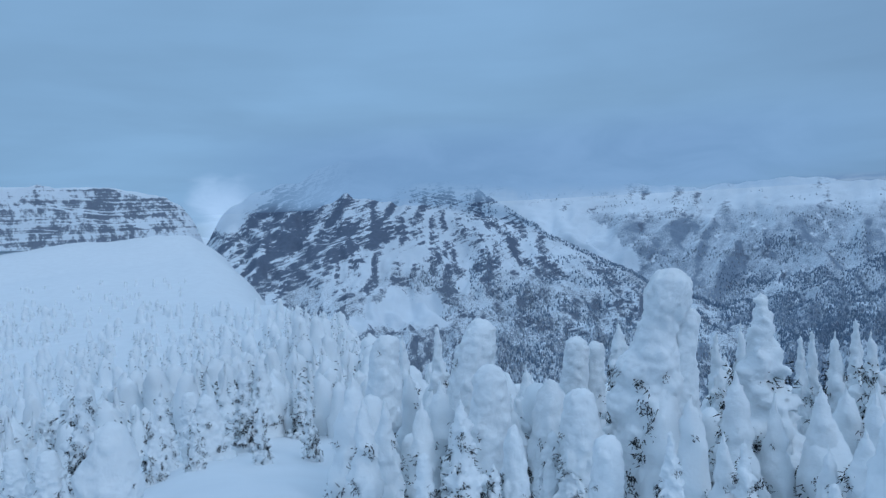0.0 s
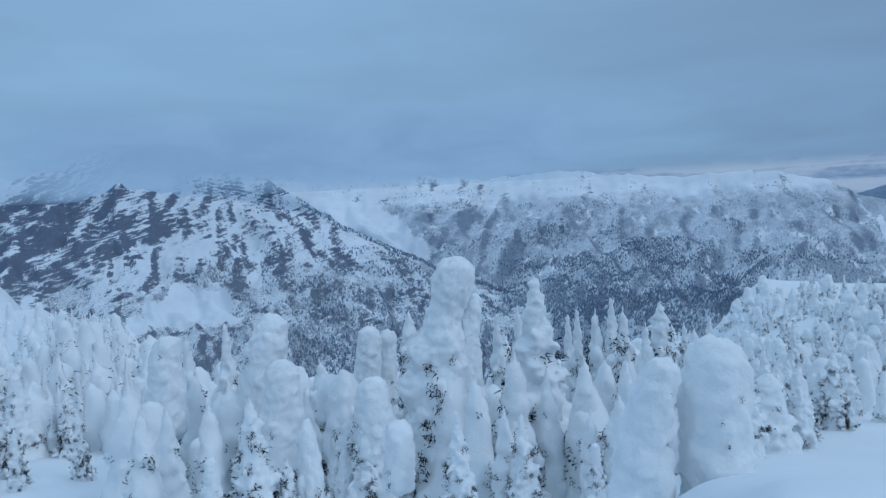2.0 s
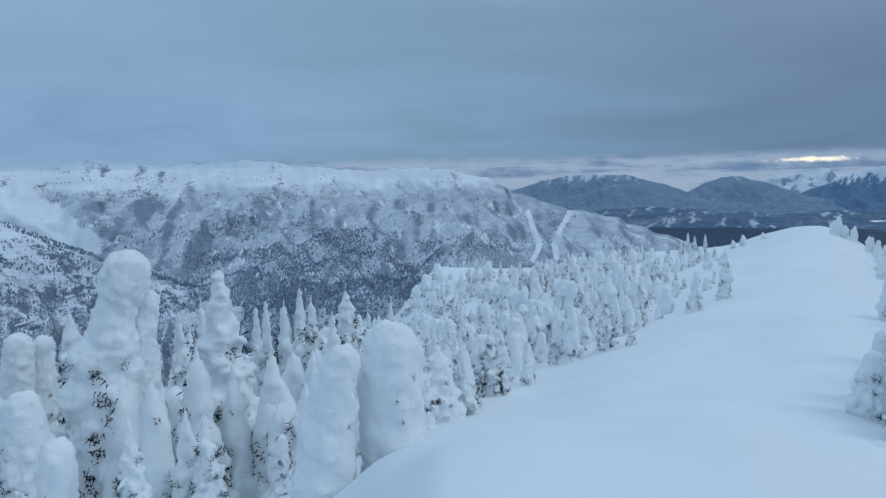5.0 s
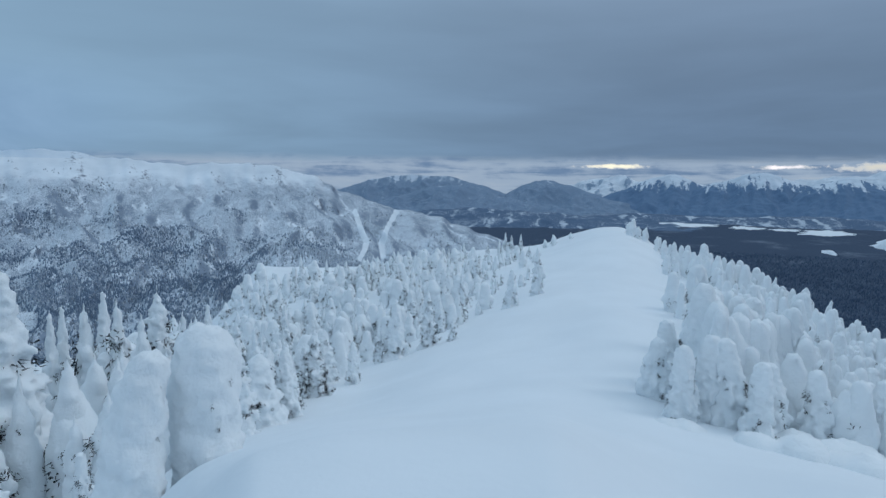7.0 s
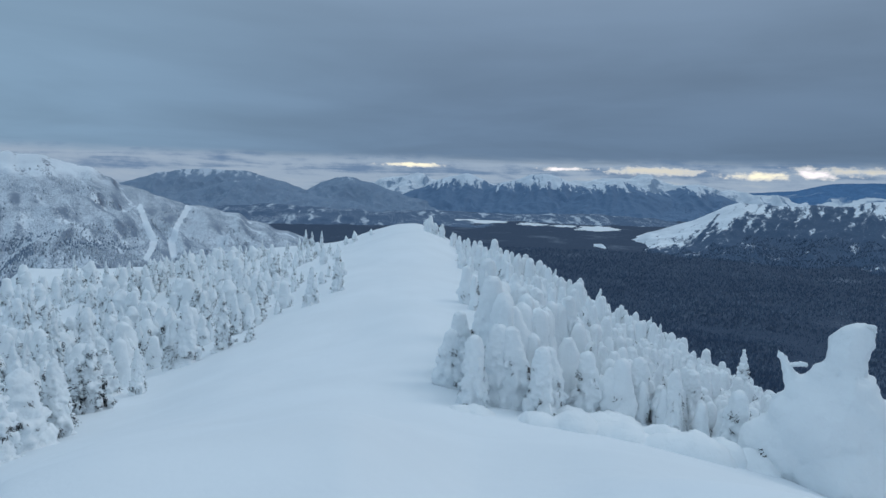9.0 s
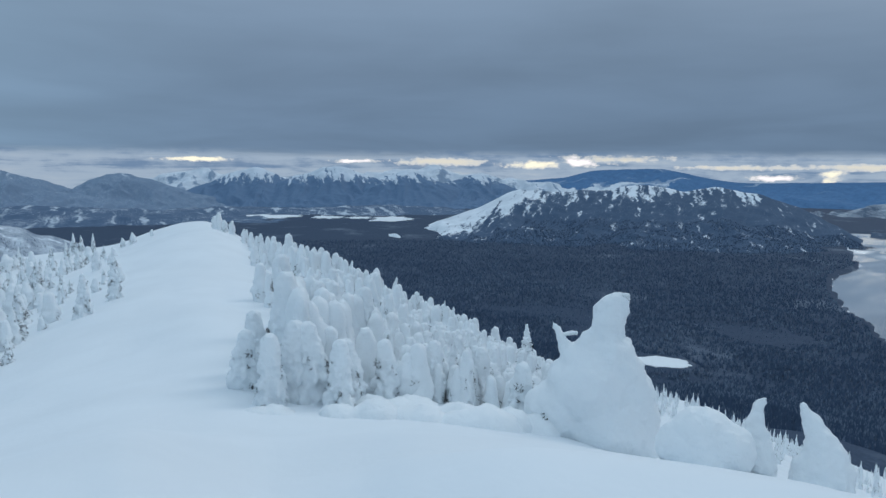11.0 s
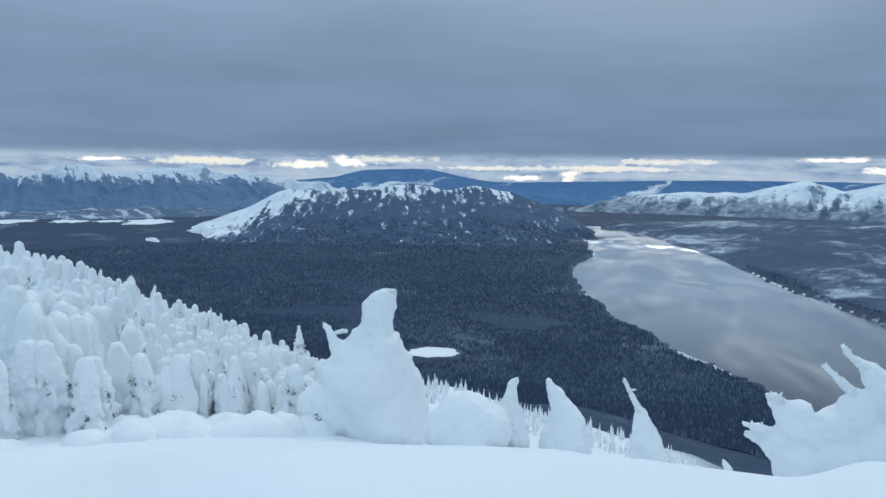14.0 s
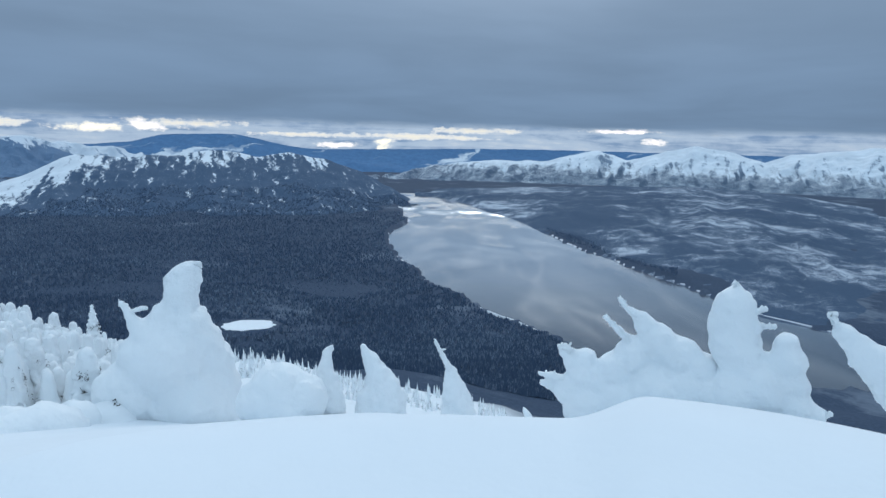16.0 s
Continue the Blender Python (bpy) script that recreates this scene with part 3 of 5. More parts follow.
RIDGE_GRID = massif("mountain", 0, 66, [(0, 2.8), (3.7, 2.8), (10.3, 2.3), (15, 2.1), (19.2, 1.3), (23, 1.4), (27.3, 1.6), (31, 1.2), (35, 0.7), (39.6, 0.7), (43.3, 0.8), (46.5, -0.2), (50, -1.7), (53.4, -2.9), (56.5, -3.4), (59.8, -4.5), (62.2, -5.3), (66, -7)],
                    [(0, -17.5), (40, -17), (55, -15), (66, -14)], 570, 1700, RIDGE,
                    "long snowy ridge dotted with frosted firs", spur=120, relief=1.3, jag=0.34, seed=40, rows=150)
SPUR_GRID = massif("hill", 35, 60, [(35, -13), (40.3, -10.2), (42.3, -8), (43.6, -6.3), (47, -6.3), (50.7, -7.2), (60, -9)],
                   [(35, -16), (60, -15)], 560, 850, RIDGE,
                   "low wooded spur below the long ridge", spur=70, relief=1.3, jag=0.15, seed=43)
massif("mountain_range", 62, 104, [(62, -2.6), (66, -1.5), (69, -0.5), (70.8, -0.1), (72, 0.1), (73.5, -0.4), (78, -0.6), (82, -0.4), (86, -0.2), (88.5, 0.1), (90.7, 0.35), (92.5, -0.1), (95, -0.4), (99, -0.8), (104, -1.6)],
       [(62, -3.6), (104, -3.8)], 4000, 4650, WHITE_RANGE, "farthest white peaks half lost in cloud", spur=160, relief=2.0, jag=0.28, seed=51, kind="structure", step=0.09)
# the haze-blue peaks before them: top, ends, summit, distance, depth of the saddle on either hand
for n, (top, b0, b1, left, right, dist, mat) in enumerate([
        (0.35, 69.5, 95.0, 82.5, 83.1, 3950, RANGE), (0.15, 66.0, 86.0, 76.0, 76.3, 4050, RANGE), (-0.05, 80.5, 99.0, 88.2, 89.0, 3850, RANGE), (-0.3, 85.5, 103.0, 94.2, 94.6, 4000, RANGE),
        (-0.1, 40.0, 70.0, 53.0, 58.5, 3950, HAZY_RANGE), (-0.4, 58.0, 77.0, 66.0, 67.0, 3900, HAZY_RANGE), (-0.9, 47.0, 73.0, 57.0, 59.0, 3500, HAZY_RANGE)]):
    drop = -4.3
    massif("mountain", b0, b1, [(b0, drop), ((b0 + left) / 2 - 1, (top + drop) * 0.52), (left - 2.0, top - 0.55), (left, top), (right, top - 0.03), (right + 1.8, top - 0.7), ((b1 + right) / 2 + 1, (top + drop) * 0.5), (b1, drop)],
           [(b0, drop - 0.05), (b1, drop - 0.05)], dist - 480, dist, mat, "haze-blue wooded mountain streaked with snow below its top", spur=110, relief=1.6, jag=0.16, seed=53 + n * 3, step=0.09)
# foothill snow and firs are painted with the grey-blue of haze
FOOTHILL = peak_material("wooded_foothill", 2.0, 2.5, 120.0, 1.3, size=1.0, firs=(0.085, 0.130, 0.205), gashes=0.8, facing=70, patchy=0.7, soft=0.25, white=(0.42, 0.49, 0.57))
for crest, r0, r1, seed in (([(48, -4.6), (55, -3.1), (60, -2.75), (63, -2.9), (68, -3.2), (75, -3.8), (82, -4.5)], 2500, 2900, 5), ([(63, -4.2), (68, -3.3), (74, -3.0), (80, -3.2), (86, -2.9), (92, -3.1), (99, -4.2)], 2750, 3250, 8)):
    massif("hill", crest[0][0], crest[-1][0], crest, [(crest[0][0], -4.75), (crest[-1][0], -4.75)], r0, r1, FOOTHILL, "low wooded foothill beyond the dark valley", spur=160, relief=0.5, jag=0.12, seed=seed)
WOODED_GRID = massif("mountain", 87, 126, [(87, -5.4), (90.4, -4.6), (94.2, -3.2), (98, -1.5), (101.3, -1.7), (104.6, -1.5), (108.4, -1.0), (111.2, -1.5), (113.5, -1.1), (116.7, -1.7), (119.3, -2.5), (121.9, -3.8), (123.2, -4.6), (126, -6)],
       [(87, -6.2), (95, -6.8), (108, -7.4), (118, -7.2), (122, -6.0), (126, -6.2)], [(87, 1900), (95, 1750), (108, 1650), (118, 1700), (122, 1950), (126, 2200)], 2450, WOODED,
       "dark wooded mountain with a snow-streaked crest above the lake", power=1.3, spur=170, relief=0.7, jag=0.14, seed=67)
massif("mountain", 119, 175, [(119, -3.4), (121.9, -2.9), (125.7, -1.9), (129.4, -1.4), (134.6, -1.3), (139.1, -0.3), (141.4, -1.1), (143.1, -0.6), (146.5, 0.2), (148.6, -0.1), (151.6, -0.9), (153.3, -0.3), (159.2, 0.4), (175, 0)],
       [(119, -3.6), (175, -3.6)], 3500, 3950, SNOWY,
       "bright snow-covered mountains beyond the lake", spur=120, relief=1.4, jag=0.12, seed=79, step=0.1)
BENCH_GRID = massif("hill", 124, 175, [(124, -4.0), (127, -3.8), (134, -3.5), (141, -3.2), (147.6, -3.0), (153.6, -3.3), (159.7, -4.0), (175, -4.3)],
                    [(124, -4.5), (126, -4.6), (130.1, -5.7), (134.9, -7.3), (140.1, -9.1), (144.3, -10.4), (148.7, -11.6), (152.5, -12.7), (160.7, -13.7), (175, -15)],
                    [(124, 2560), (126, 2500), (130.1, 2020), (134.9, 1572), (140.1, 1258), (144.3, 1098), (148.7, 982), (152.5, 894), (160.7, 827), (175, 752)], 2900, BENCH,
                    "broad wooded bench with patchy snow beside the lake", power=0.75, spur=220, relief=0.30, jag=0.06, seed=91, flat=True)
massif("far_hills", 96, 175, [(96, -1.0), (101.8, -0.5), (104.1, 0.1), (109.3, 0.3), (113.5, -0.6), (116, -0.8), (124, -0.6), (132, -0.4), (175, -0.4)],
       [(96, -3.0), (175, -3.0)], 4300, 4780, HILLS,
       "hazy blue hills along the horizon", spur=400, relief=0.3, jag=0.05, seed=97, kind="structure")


# ---- snow on the valley floor ----
def floor_patch(name, b, el, width, depth, z, label, mat, seed, ragged=0.42):
    """A flat, uneven-edged patch of snow or ice on the valley floor."""
    r = (EYE - z) / math.tan(radians(-el))
    a = np.linspace(0, 2 * np.pi, 72, endpoint=False)
    k = 1 + ragged * fbm(np.cos(a) * 2.3 + seed, np.sin(a) * 2.3, 4, seed, 0.6)
    side, ahead = np.array(toward(b + 90)), np.array(toward(b))
    ring = ahead * r + np.outer(np.cos(a) * k * width / 2, side) + np.outer(np.sin(a) * k * depth / 2, ahead)
    bm = bmesh.new()
    top = [bm.verts.new((x, y, z)) for x, y, _ in ring]
    low = [bm.verts.new((x, y, z - 1)) for x, y, _ in ring]
    bm.faces.new(top)
    for i in range(len(top)):
        bm.faces.new((low[i], low[i - 1], top[i - 1], top[i]))
    bmesh.ops.recalc_face_normals(bm, faces=bm.faces)
    me = bpy.data.meshes.new(name)
    bm.to_mesh(me)
    me.materials.append(mat)
    return tagged(new(name, me), label, name.split("_")[-1], kind="structure")


floor_patch("frozen_pond", 110.1, math.degrees(math.atan2(POND[2] + 0.4 - EYE, 708)), 54, 40, POND[2] + 0.4, "small frozen pond under snow among dark firs", SNOW, 1, 0.14)
for n, (b, el, w, d) in enumerate([(63.8, -3.0, 150, 70), (67.6, -3.35, 130, 60), (77.4, -3.75, 250, 330), (81.8, -3.95, 110, 160), (87.2, -4.1, 150, 260), (84.6, -4.0, 90, 120), (105.3, -5.6, 22, 16)]):
    floor_patch("snowy_meadow", b, el, w, d, -194.0, "open snow-covered meadow in the dark forest", SNOW, 10 + n)


# ---- far woods ----
def firs(name, places, heights, mat, label, width=0.32, sides=5):
    """Many small pointed firs in one mesh."""
    n = len(places)
    a = np.linspace(0, 2 * np.pi, sides, endpoint=False)
    gen = np.random.RandomState(n)
    rad = heights * width * gen.uniform(0.7, 1.2, n)
    turn = gen.uniform(0, 6.28, n)
    x = places[:, 0, None] + rad[:, None] * np.cos(a + turn[:, None])
    y = places[:, 1, None] + rad[:, None] * np.sin(a + turn[:, None])
    z = np.repeat(places[:, 2, None] + heights[:, None] * 0.04, sides, 1)
    tip = places + np.stack([gen.normal(0, 0.03, n) * heights, gen.normal(0, 0.03, n) * heights, heights], 1)
    verts = np.concatenate([np.stack([x, y, z], -1), tip[:, None, :]], 1).reshape(-1, 3)
    j = np.arange(sides)
    tri = np.stack([j, (j + 1) % sides, np.full(sides, sides)], 1)
    faces = (np.arange(n)[:, None, None] * (sides + 1) + tri[None]).reshape(-1, 3)
    ob = new(name, mesh_from(name, verts, faces, mat, False))
    return tagged(ob, label, "forest", kind="stuff")


def on_face(grid, count, seed, b_range, s_range, keep=None, thin=0.0, clear=()):
    """Random places on a mountain's face."""
    b, s, pts = grid
    gen = np.random.RandomState(seed)
    bi = (gen.uniform(*b_range, count) - b[0]) / (b[1] - b[0])
    si = gen.uniform(*s_range, count) * (len(s) - 1)
    i, j = np.clip(si.astype(int), 0, len(s) - 2), np.clip(bi.astype(int), 0, len(b) - 2)
    fi, fj = (si - i)[:, None], (bi - j)[:, None]
    p = (pts[i, j] * (1 - fi) + pts[i + 1, j] * fi) * (1 - fj) + (pts[i, j + 1] * (1 - fi) + pts[i + 1, j + 1] * fi) * fj
    clump = fbm(p[:, 0] * 0.012, p[:, 1] * 0.012, 3, seed) + 0.25 * gen.normal(0, 1, count)
    height = si / (len(s) - 1)
    ok = clump > (keep if keep is not None else -9) + thin * np.maximum(0, height - 0.35)
    for bearing, dist, el, reach in clear:
        way = p - (0, 0, EYE)
        ok &= dist * np.linalg.norm(way / np.linalg.norm(way, axis=1)[:, None] - np.array(toward(bearing, el)), axis=1) > reach
    return p[ok]


def woods(name, places, lo, hi, mat, label, seed, width=0.3):
    h = np.random.RandomState(seed).uniform(lo, hi, len(places))
    return firs(name, places, h, mat, label, width)


OPEN = (*BOWL, *CHUTES, (-6.0, 860, -8.0, 22), (-4.2, 860, -7.5, 28), (-2.2, 860, -7.7, 26), (-7.6, 860, -8.6, 14))
woods("fir_forest", on_face(RIDGE_GRID, 42000, 1, (5, 64), (0.0, 0.95), -0.1, 1.1, OPEN), 2.2, 5.0, WHITE_FIRS, "snow-dusted firs scattered over a mountain ridge", 1)
woods("fir_forest", on_face(RIDGE_GRID, 20000, 2, (22, 50), (0.05, 0.62), 0.0, 1.2, OPEN), 2.4, 4.6, RIDGE_FIRS, "dark stand of firs low on the ridge", 2)
woods("fir_forest", on_face(RIDGE_GRID, 26000, 14, (24, 43), (0.25, 0.72), -0.1, 2.0, OPEN), 2.4, 4.4, RIDGE_FIRS, "close dark stand of firs on the lower ridge", 14)
woods("fir_forest", on_face(PEAK_GRID, 16000, 3, (-3, 27), (0.0, 0.6), 0.0, 1.2, OPEN), 2.5, 5.0, WHITE_FIRS, "snow-dusted firs on the steep flank of the peak", 3)
woods("fir_forest", on_face(PEAK_GRID, 9000, 9, (2, 27), (0.1, 0.95), 0.0, 0.2, OPEN), 2.5, 5.0, RIDGE_FIRS, "grey frosted firs low on the peak", 9)
woods("fir_forest", on_face(PEAK_GRID, 900, 4, (5.2, 27), (0.965, 1.0)), 3.0, 6.0, RIDGE_FIRS, "dark firs along the falling edge of the peak", 4)
woods("fir_forest", on_face(WOODED_GRID, 18000, 12, (88, 125), (0.0, 0.6), -0.4, 0.8, SHOULDER), 2.6, 4.8, FIRS, "dark firs clothing a mountain above the lake", 12)
woods("fir_forest", on_face(SPUR_GRID, 9000, 5, (36, 59), (0.0, 1.0), -0.2), 2.5, 4.5, WHITE_FIRS, "frosted firs on a low spur", 5)


def valley_floor(count, seed, b_range, r_range, spread=1.0):
    gen = np.random.RandomState(seed)
    b = gen.uniform(*b_range, count)
    r = np.sqrt(gen.uniform(r_range[0] ** 2, r_range[1] ** 2, count)) if spread else r_range[0] + (r_range[1] - r_range[0]) * gen.uniform(0, 1, count) ** 1.6
    z = ground_height(b, r)
    z = np.where(r > 600, np.maximum(z, FLOOR + 0.5), z)
    p = polar(b, r, z)
    keep = lake_side(p[:, 0], p[:, 1]) > 9
    pond = np.array(toward(110.1)) * 708
    keep &= np.hypot(p[:, 0] - pond[0], p[:, 1] - pond[1]) > 34
    return p[keep]


woods("fir_forest", valley_floor(105000, 6, (74, 146), (400, 1900), 0.0), 2.6, 4.6, FIRS, "dark frosted fir forest on the valley floor", 6)
woods("fir_forest", valley_floor(15000, 8, (-12, 66), (260, 640)), 3.5, 7.0, WHITE_FIRS, "snow-dusted firs in the deep valley below", 8)


# ---- snow-laden trees ----
bench = bpy.data.scenes.new("workbench")
ball = bmesh.new()
bmesh.ops.create_icosphere(ball, subdivisions=2, radius=1.0)
BALL_V = np.array([tuple(v.co) for v in ball.verts])
BALL_F = np.array([[v.index for v in f.verts] for f in ball.faces])
ball.free()


def balls_mesh(balls, voxel, lump, seed):
    """One skin of snow over many balls (x, y, z, radius, upright stretch), remeshed and roughened."""
    bl = np.array(balls, float)
    v = BALL_V[None] * np.stack([bl[:, 3], bl[:, 3], bl[:, 3] * bl[:, 4]], 1)[:, None] + bl[:, None, :3]
    f = BALL_F[None] + (np.arange(len(bl)) * len(BALL_V))[:, None, None]
    raw = bpy.data.meshes.new("raw")
    raw.from_pydata(v.reshape(-1, 3).tolist(), [], f.reshape(-1, 3).tolist())
    ob = bpy.data.objects.new("raw", raw)
    bench.collection.objects.link(ob)
    mod = ob.modifiers.new("skin", "REMESH")
    mod.mode, mod.voxel_size = "VOXEL", voxel
    soft = ob.modifiers.new("soft", "SMOOTH")
    soft.factor, soft.iterations = 0.5, 1
    layer = bench.view_layers[0]
    layer.update()
    me = bpy.data.meshes.new_from_object(ob.evaluated_get(layer.depsgraph))
    bpy.data.objects.remove(ob)
    bpy.data.meshes.remove(raw)
    shift = Vector((seed * 3.7, seed * 1.3, 0))
    nor = [v.normal.copy() for v in me.vertices]
    moved = []
    for v, d in zip(me.vertices, nor):
        q = v.co + shift
        moved.extend(v.co + d * lump * (0.5 * noise.noise(q * 2.1) + 0.8 * noise.noise(q * 6.1) + 0.7 * noise.noise(q * 13.0)))
    me.vertices.foreach_set("co", moved)
    me.polygons.foreach_set("use_smooth", np.ones(len(me.polygons), bool))
    me.materials.clear()
    me.materials.append(CAKED)
    return me


def chain(points, n=10):
    """Balls along a bent limb: points of x, y, z, radius."""
    pts = np.array(points, float)
    t = np.linspace(0, len(pts) - 1, n * (len(pts) - 1))
    cols = [np.interp(t, np.arange(len(pts)), pts[:, k]) for k in range(4)]
    return [(x, y, z, r, 1.0) for x, y, z, r in zip(*cols)]


def fir_balls(height, radius, seed, taper=0.8, head=0.0, lean=0.0, gaps=0.0, blunt=0.3, shaggy=1.0):
    """Boughs heavy with snow round a stem: a core, and drooping clumps at its rim."""
    gen = random.Random(seed)
    balls, z, k = [], 0.0, 0
    while z < height:
        t = z / height
        env = radius * ((1 - t) ** taper * (1 - blunt) + blunt * math.sqrt(max(0.0, 1 - t**6)))
        env = max(env * gen.uniform(0.9, 1.1), 0.06)
        cx, cy = lean * t * t + gen.uniform(-0.1, 0.1) * env, gen.uniform(-0.1, 0.1) * env
        balls.append((cx, cy, z, env * 0.66, 1.6))
        boughs = 10 if env > 0.35 else 7 if env > 0.2 else 4
        for j in range(boughs):
            if gen.random() < gaps:
                continue
            a = 6.283 * (j + gen.random() * 0.9) / boughs + k * 1.3
            d = env * gen.uniform(0.42, 0.45 + 0.45 * shaggy)
            tip = env * gen.uniform(0.12, 0.28)
            balls.append((cx + math.cos(a) * d, cy + math.sin(a) * d, z - env * gen.uniform(0.05, 0.6), tip, gen.uniform(1.0, 2.4)))
            if shaggy > 1:
                balls.append((cx + math.cos(a) * d * 1.25, cy + math.sin(a) * d * 1.25, z - env * gen.uniform(0.3, 0.9), tip * 0.6, gen.uniform(1.0, 1.8)))
        z += max(0.06, env * 0.36)
        k += 1
    if head:
        balls += chain([(lean * 0.6, 0, height - head * 3.5, head * 0.9), (lean * 0.8, 0, height - head * 1.6, head), (lean, 0, height - head * 0.3, head * 0.8)], 5)
    balls.append((0, 0, 0.0, radius * 1.2, 0.8))
    return balls


def shards(at, out, reach, count, gen, vs, fs):
    """A spray of dark needles round a place, poking out along a direction."""
    tall = gen.uniform(0.8, 2.2)
    for k in range(count):
        base = at + gen.normal(0, reach * 0.36, 3) * (1, 1, tall) + out * reach * gen.uniform(-0.15, 0.3)
        d = out * gen.uniform(0.2, 0.8) + gen.normal(0, 0.5, 3) + (0, 0, -0.4)
        d *= reach * gen.uniform(0.35, 0.85) / (np.linalg.norm(d) + 1e-6)
        w = np.cross(d, gen.normal(0, 1, 3))
        w *= reach * 0.10 / (np.linalg.norm(w) + 1e-6)
        u = np.cross(d, w)
        u *= reach * 0.10 / (np.linalg.norm(u) + 1e-6)
        i = len(vs)
        vs += [base - w, base + w, base + u, base + d]
        fs += [(i, i + 1, i + 3), (i + 1, i + 2, i + 3), (i + 2, i, i + 3)]


def twig_clumps(me, height, count, seed, reach, low=0.03, high=0.8, thick=(14, 34)):
    """Dark needle sprays that poke out from under the lumps of snow."""
    gen = np.random.RandomState(seed)
    co = np.array([(*v.co, *v.normal) for v in me.vertices])
    pick = co[(co[:, 2] > height * low) & (co[:, 2] < height * high) & (co[:, 5] < 0.15)]
    vs, fs = [], []
    for c in range(count):
        p = pick[gen.randint(len(pick))]
        shards(p[:3], p[3:], reach * gen.uniform(0.6, 1.2), gen.randint(*thick), gen, vs, fs)
    return mesh_from("needles", np.array(vs), fs, NEEDLES, False)


def part(name, me, parent, label=""):
    ob = new(name, me)
    ob.parent = parent
    return tagged(ob, label)


def stem_mesh(height, radius):
    a = np.linspace(0, 2 * np.pi, 8, endpoint=False)
    rows = [np.stack([np.cos(a) * r, np.sin(a) * r, 0 * a + z], 1) for z, r in ((-0.6, radius), (height * 0.3, radius * 0.7), (height * 0.6, radius * 0.25))]
    faces = [(i * 8 + j, i * 8 + (j + 1) % 8, (i + 1) * 8 + (j + 1) % 8, (i + 1) * 8 + j) for i in range(2) for j in range(8)]
    return mesh_from("trunk", np.concatenate(rows), faces, BARK)


def snow_fir(height, radius, seed, label, twigs, voxel=0.07, lump=0.055, **shape):
    """One fir buried in snow: its snow coat, the needles that show, the stem inside."""
    tree = new("snow_laden_fir")
    coat = balls_mesh(fir_balls(height, radius, seed, **shape), voxel, lump, seed)
    part("snow_coat", coat, tree)
    if twigs:
        part("needles", twig_clumps(coat, height, int(twigs * 2.6), seed, 0.15, thick=(12, 26)), tree, "dark frosted needle sprays")
    part("trunk", stem_mesh(height, 0.09), tree, "thin grey bark stem")
    return tagged(tree, label, "tree", "snow-laden firs")


def on_ground(b, r, sink=0.2):
    z = float(ground_height(np.array([b]), np.array([r]))[0]) - sink
    d = toward(b) * r
    return Vector((d.x, d.y, z))


rng = random.Random(5)
HEIGHTS = (4.2, 3.6, 3.0, 4.8, 4.2, 3.3, 4.4, 3.6, 3.2)
PROTOS = [
    snow_fir(4.2, 0.85, 1, "tall fir column thickly caked in wind-blown snow", 14, taper=0.9, blunt=0.26, shaggy=1.1),
    snow_fir(3.6, 0.62, 2, "slim snow-caked fir with dark needles showing", 26, voxel=0.055, taper=0.95, blunt=0.16, gaps=0.25, shaggy=1.35),
    snow_fir(3.0, 0.80, 3, "squat fir rounded over with heavy snow", 8, taper=0.7, blunt=0.55),
    snow_fir(4.8, 0.62, 4, "spire-shaped fir crusted with rime and snow", 20, voxel=0.055, taper=0.85, blunt=0.12, gaps=0.25, shaggy=1.45),
    snow_fir(4.2, 0.85, 5, "snow-laden fir with a bulging white head", 14, taper=0.9, blunt=0.25, head=0.3),
    snow_fir(3.3, 0.52, 6, "leaning fir plastered with snow", 8, taper=0.8, blunt=0.35, lean=0.45),
    snow_fir(4.4, 0.66, 7, "ragged fir with bare dark boughs under snow", 34, voxel=0.055, taper=0.9, blunt=0.16, gaps=0.4, shaggy=1.5),
    snow_fir(3.6, 0.66, 8, "smooth white column of a fully buried fir", 5, taper=0.8, blunt=0.7, shaggy=1.1, head=0.46),
    snow_fir(3.2, 0.78, 9, "knobbly white snow pillar hiding a fir", 5, taper=0.8, blunt=0.6, head=0.42, lean=0.25),
]
used = set()


def plant(k, b, r, top=None, turn=None, size=None, wide=1.0):
    """A fir of the k-th kind; top: the angle of its tip over the eye's level."""
    src = PROTOS[k]
    p = on_ground(b, r)
    size = size or rng.uniform(0.75, 1.15)
    tall = rng.uniform(0.9, 1.2)
    if top is not None:
        need = max(1.3, EYE + r * math.tan(radians(top)) - p.z)
        size = max(0.35, min(1.5, need / HEIGHTS[k]))
        tall = need / HEIGHTS[k] / size
    m = Matrix.Translation(p) @ Matrix.Rotation(radians(rng.uniform(0, 360) if turn is None else turn), 4, "Z") @ Matrix.Diagonal((size * wide, size * wide, size * tall, 1))
    tree = copy_thing(src, m) if k in used else src
    used.add(k)
    tree.matrix_basis = m
    return tree


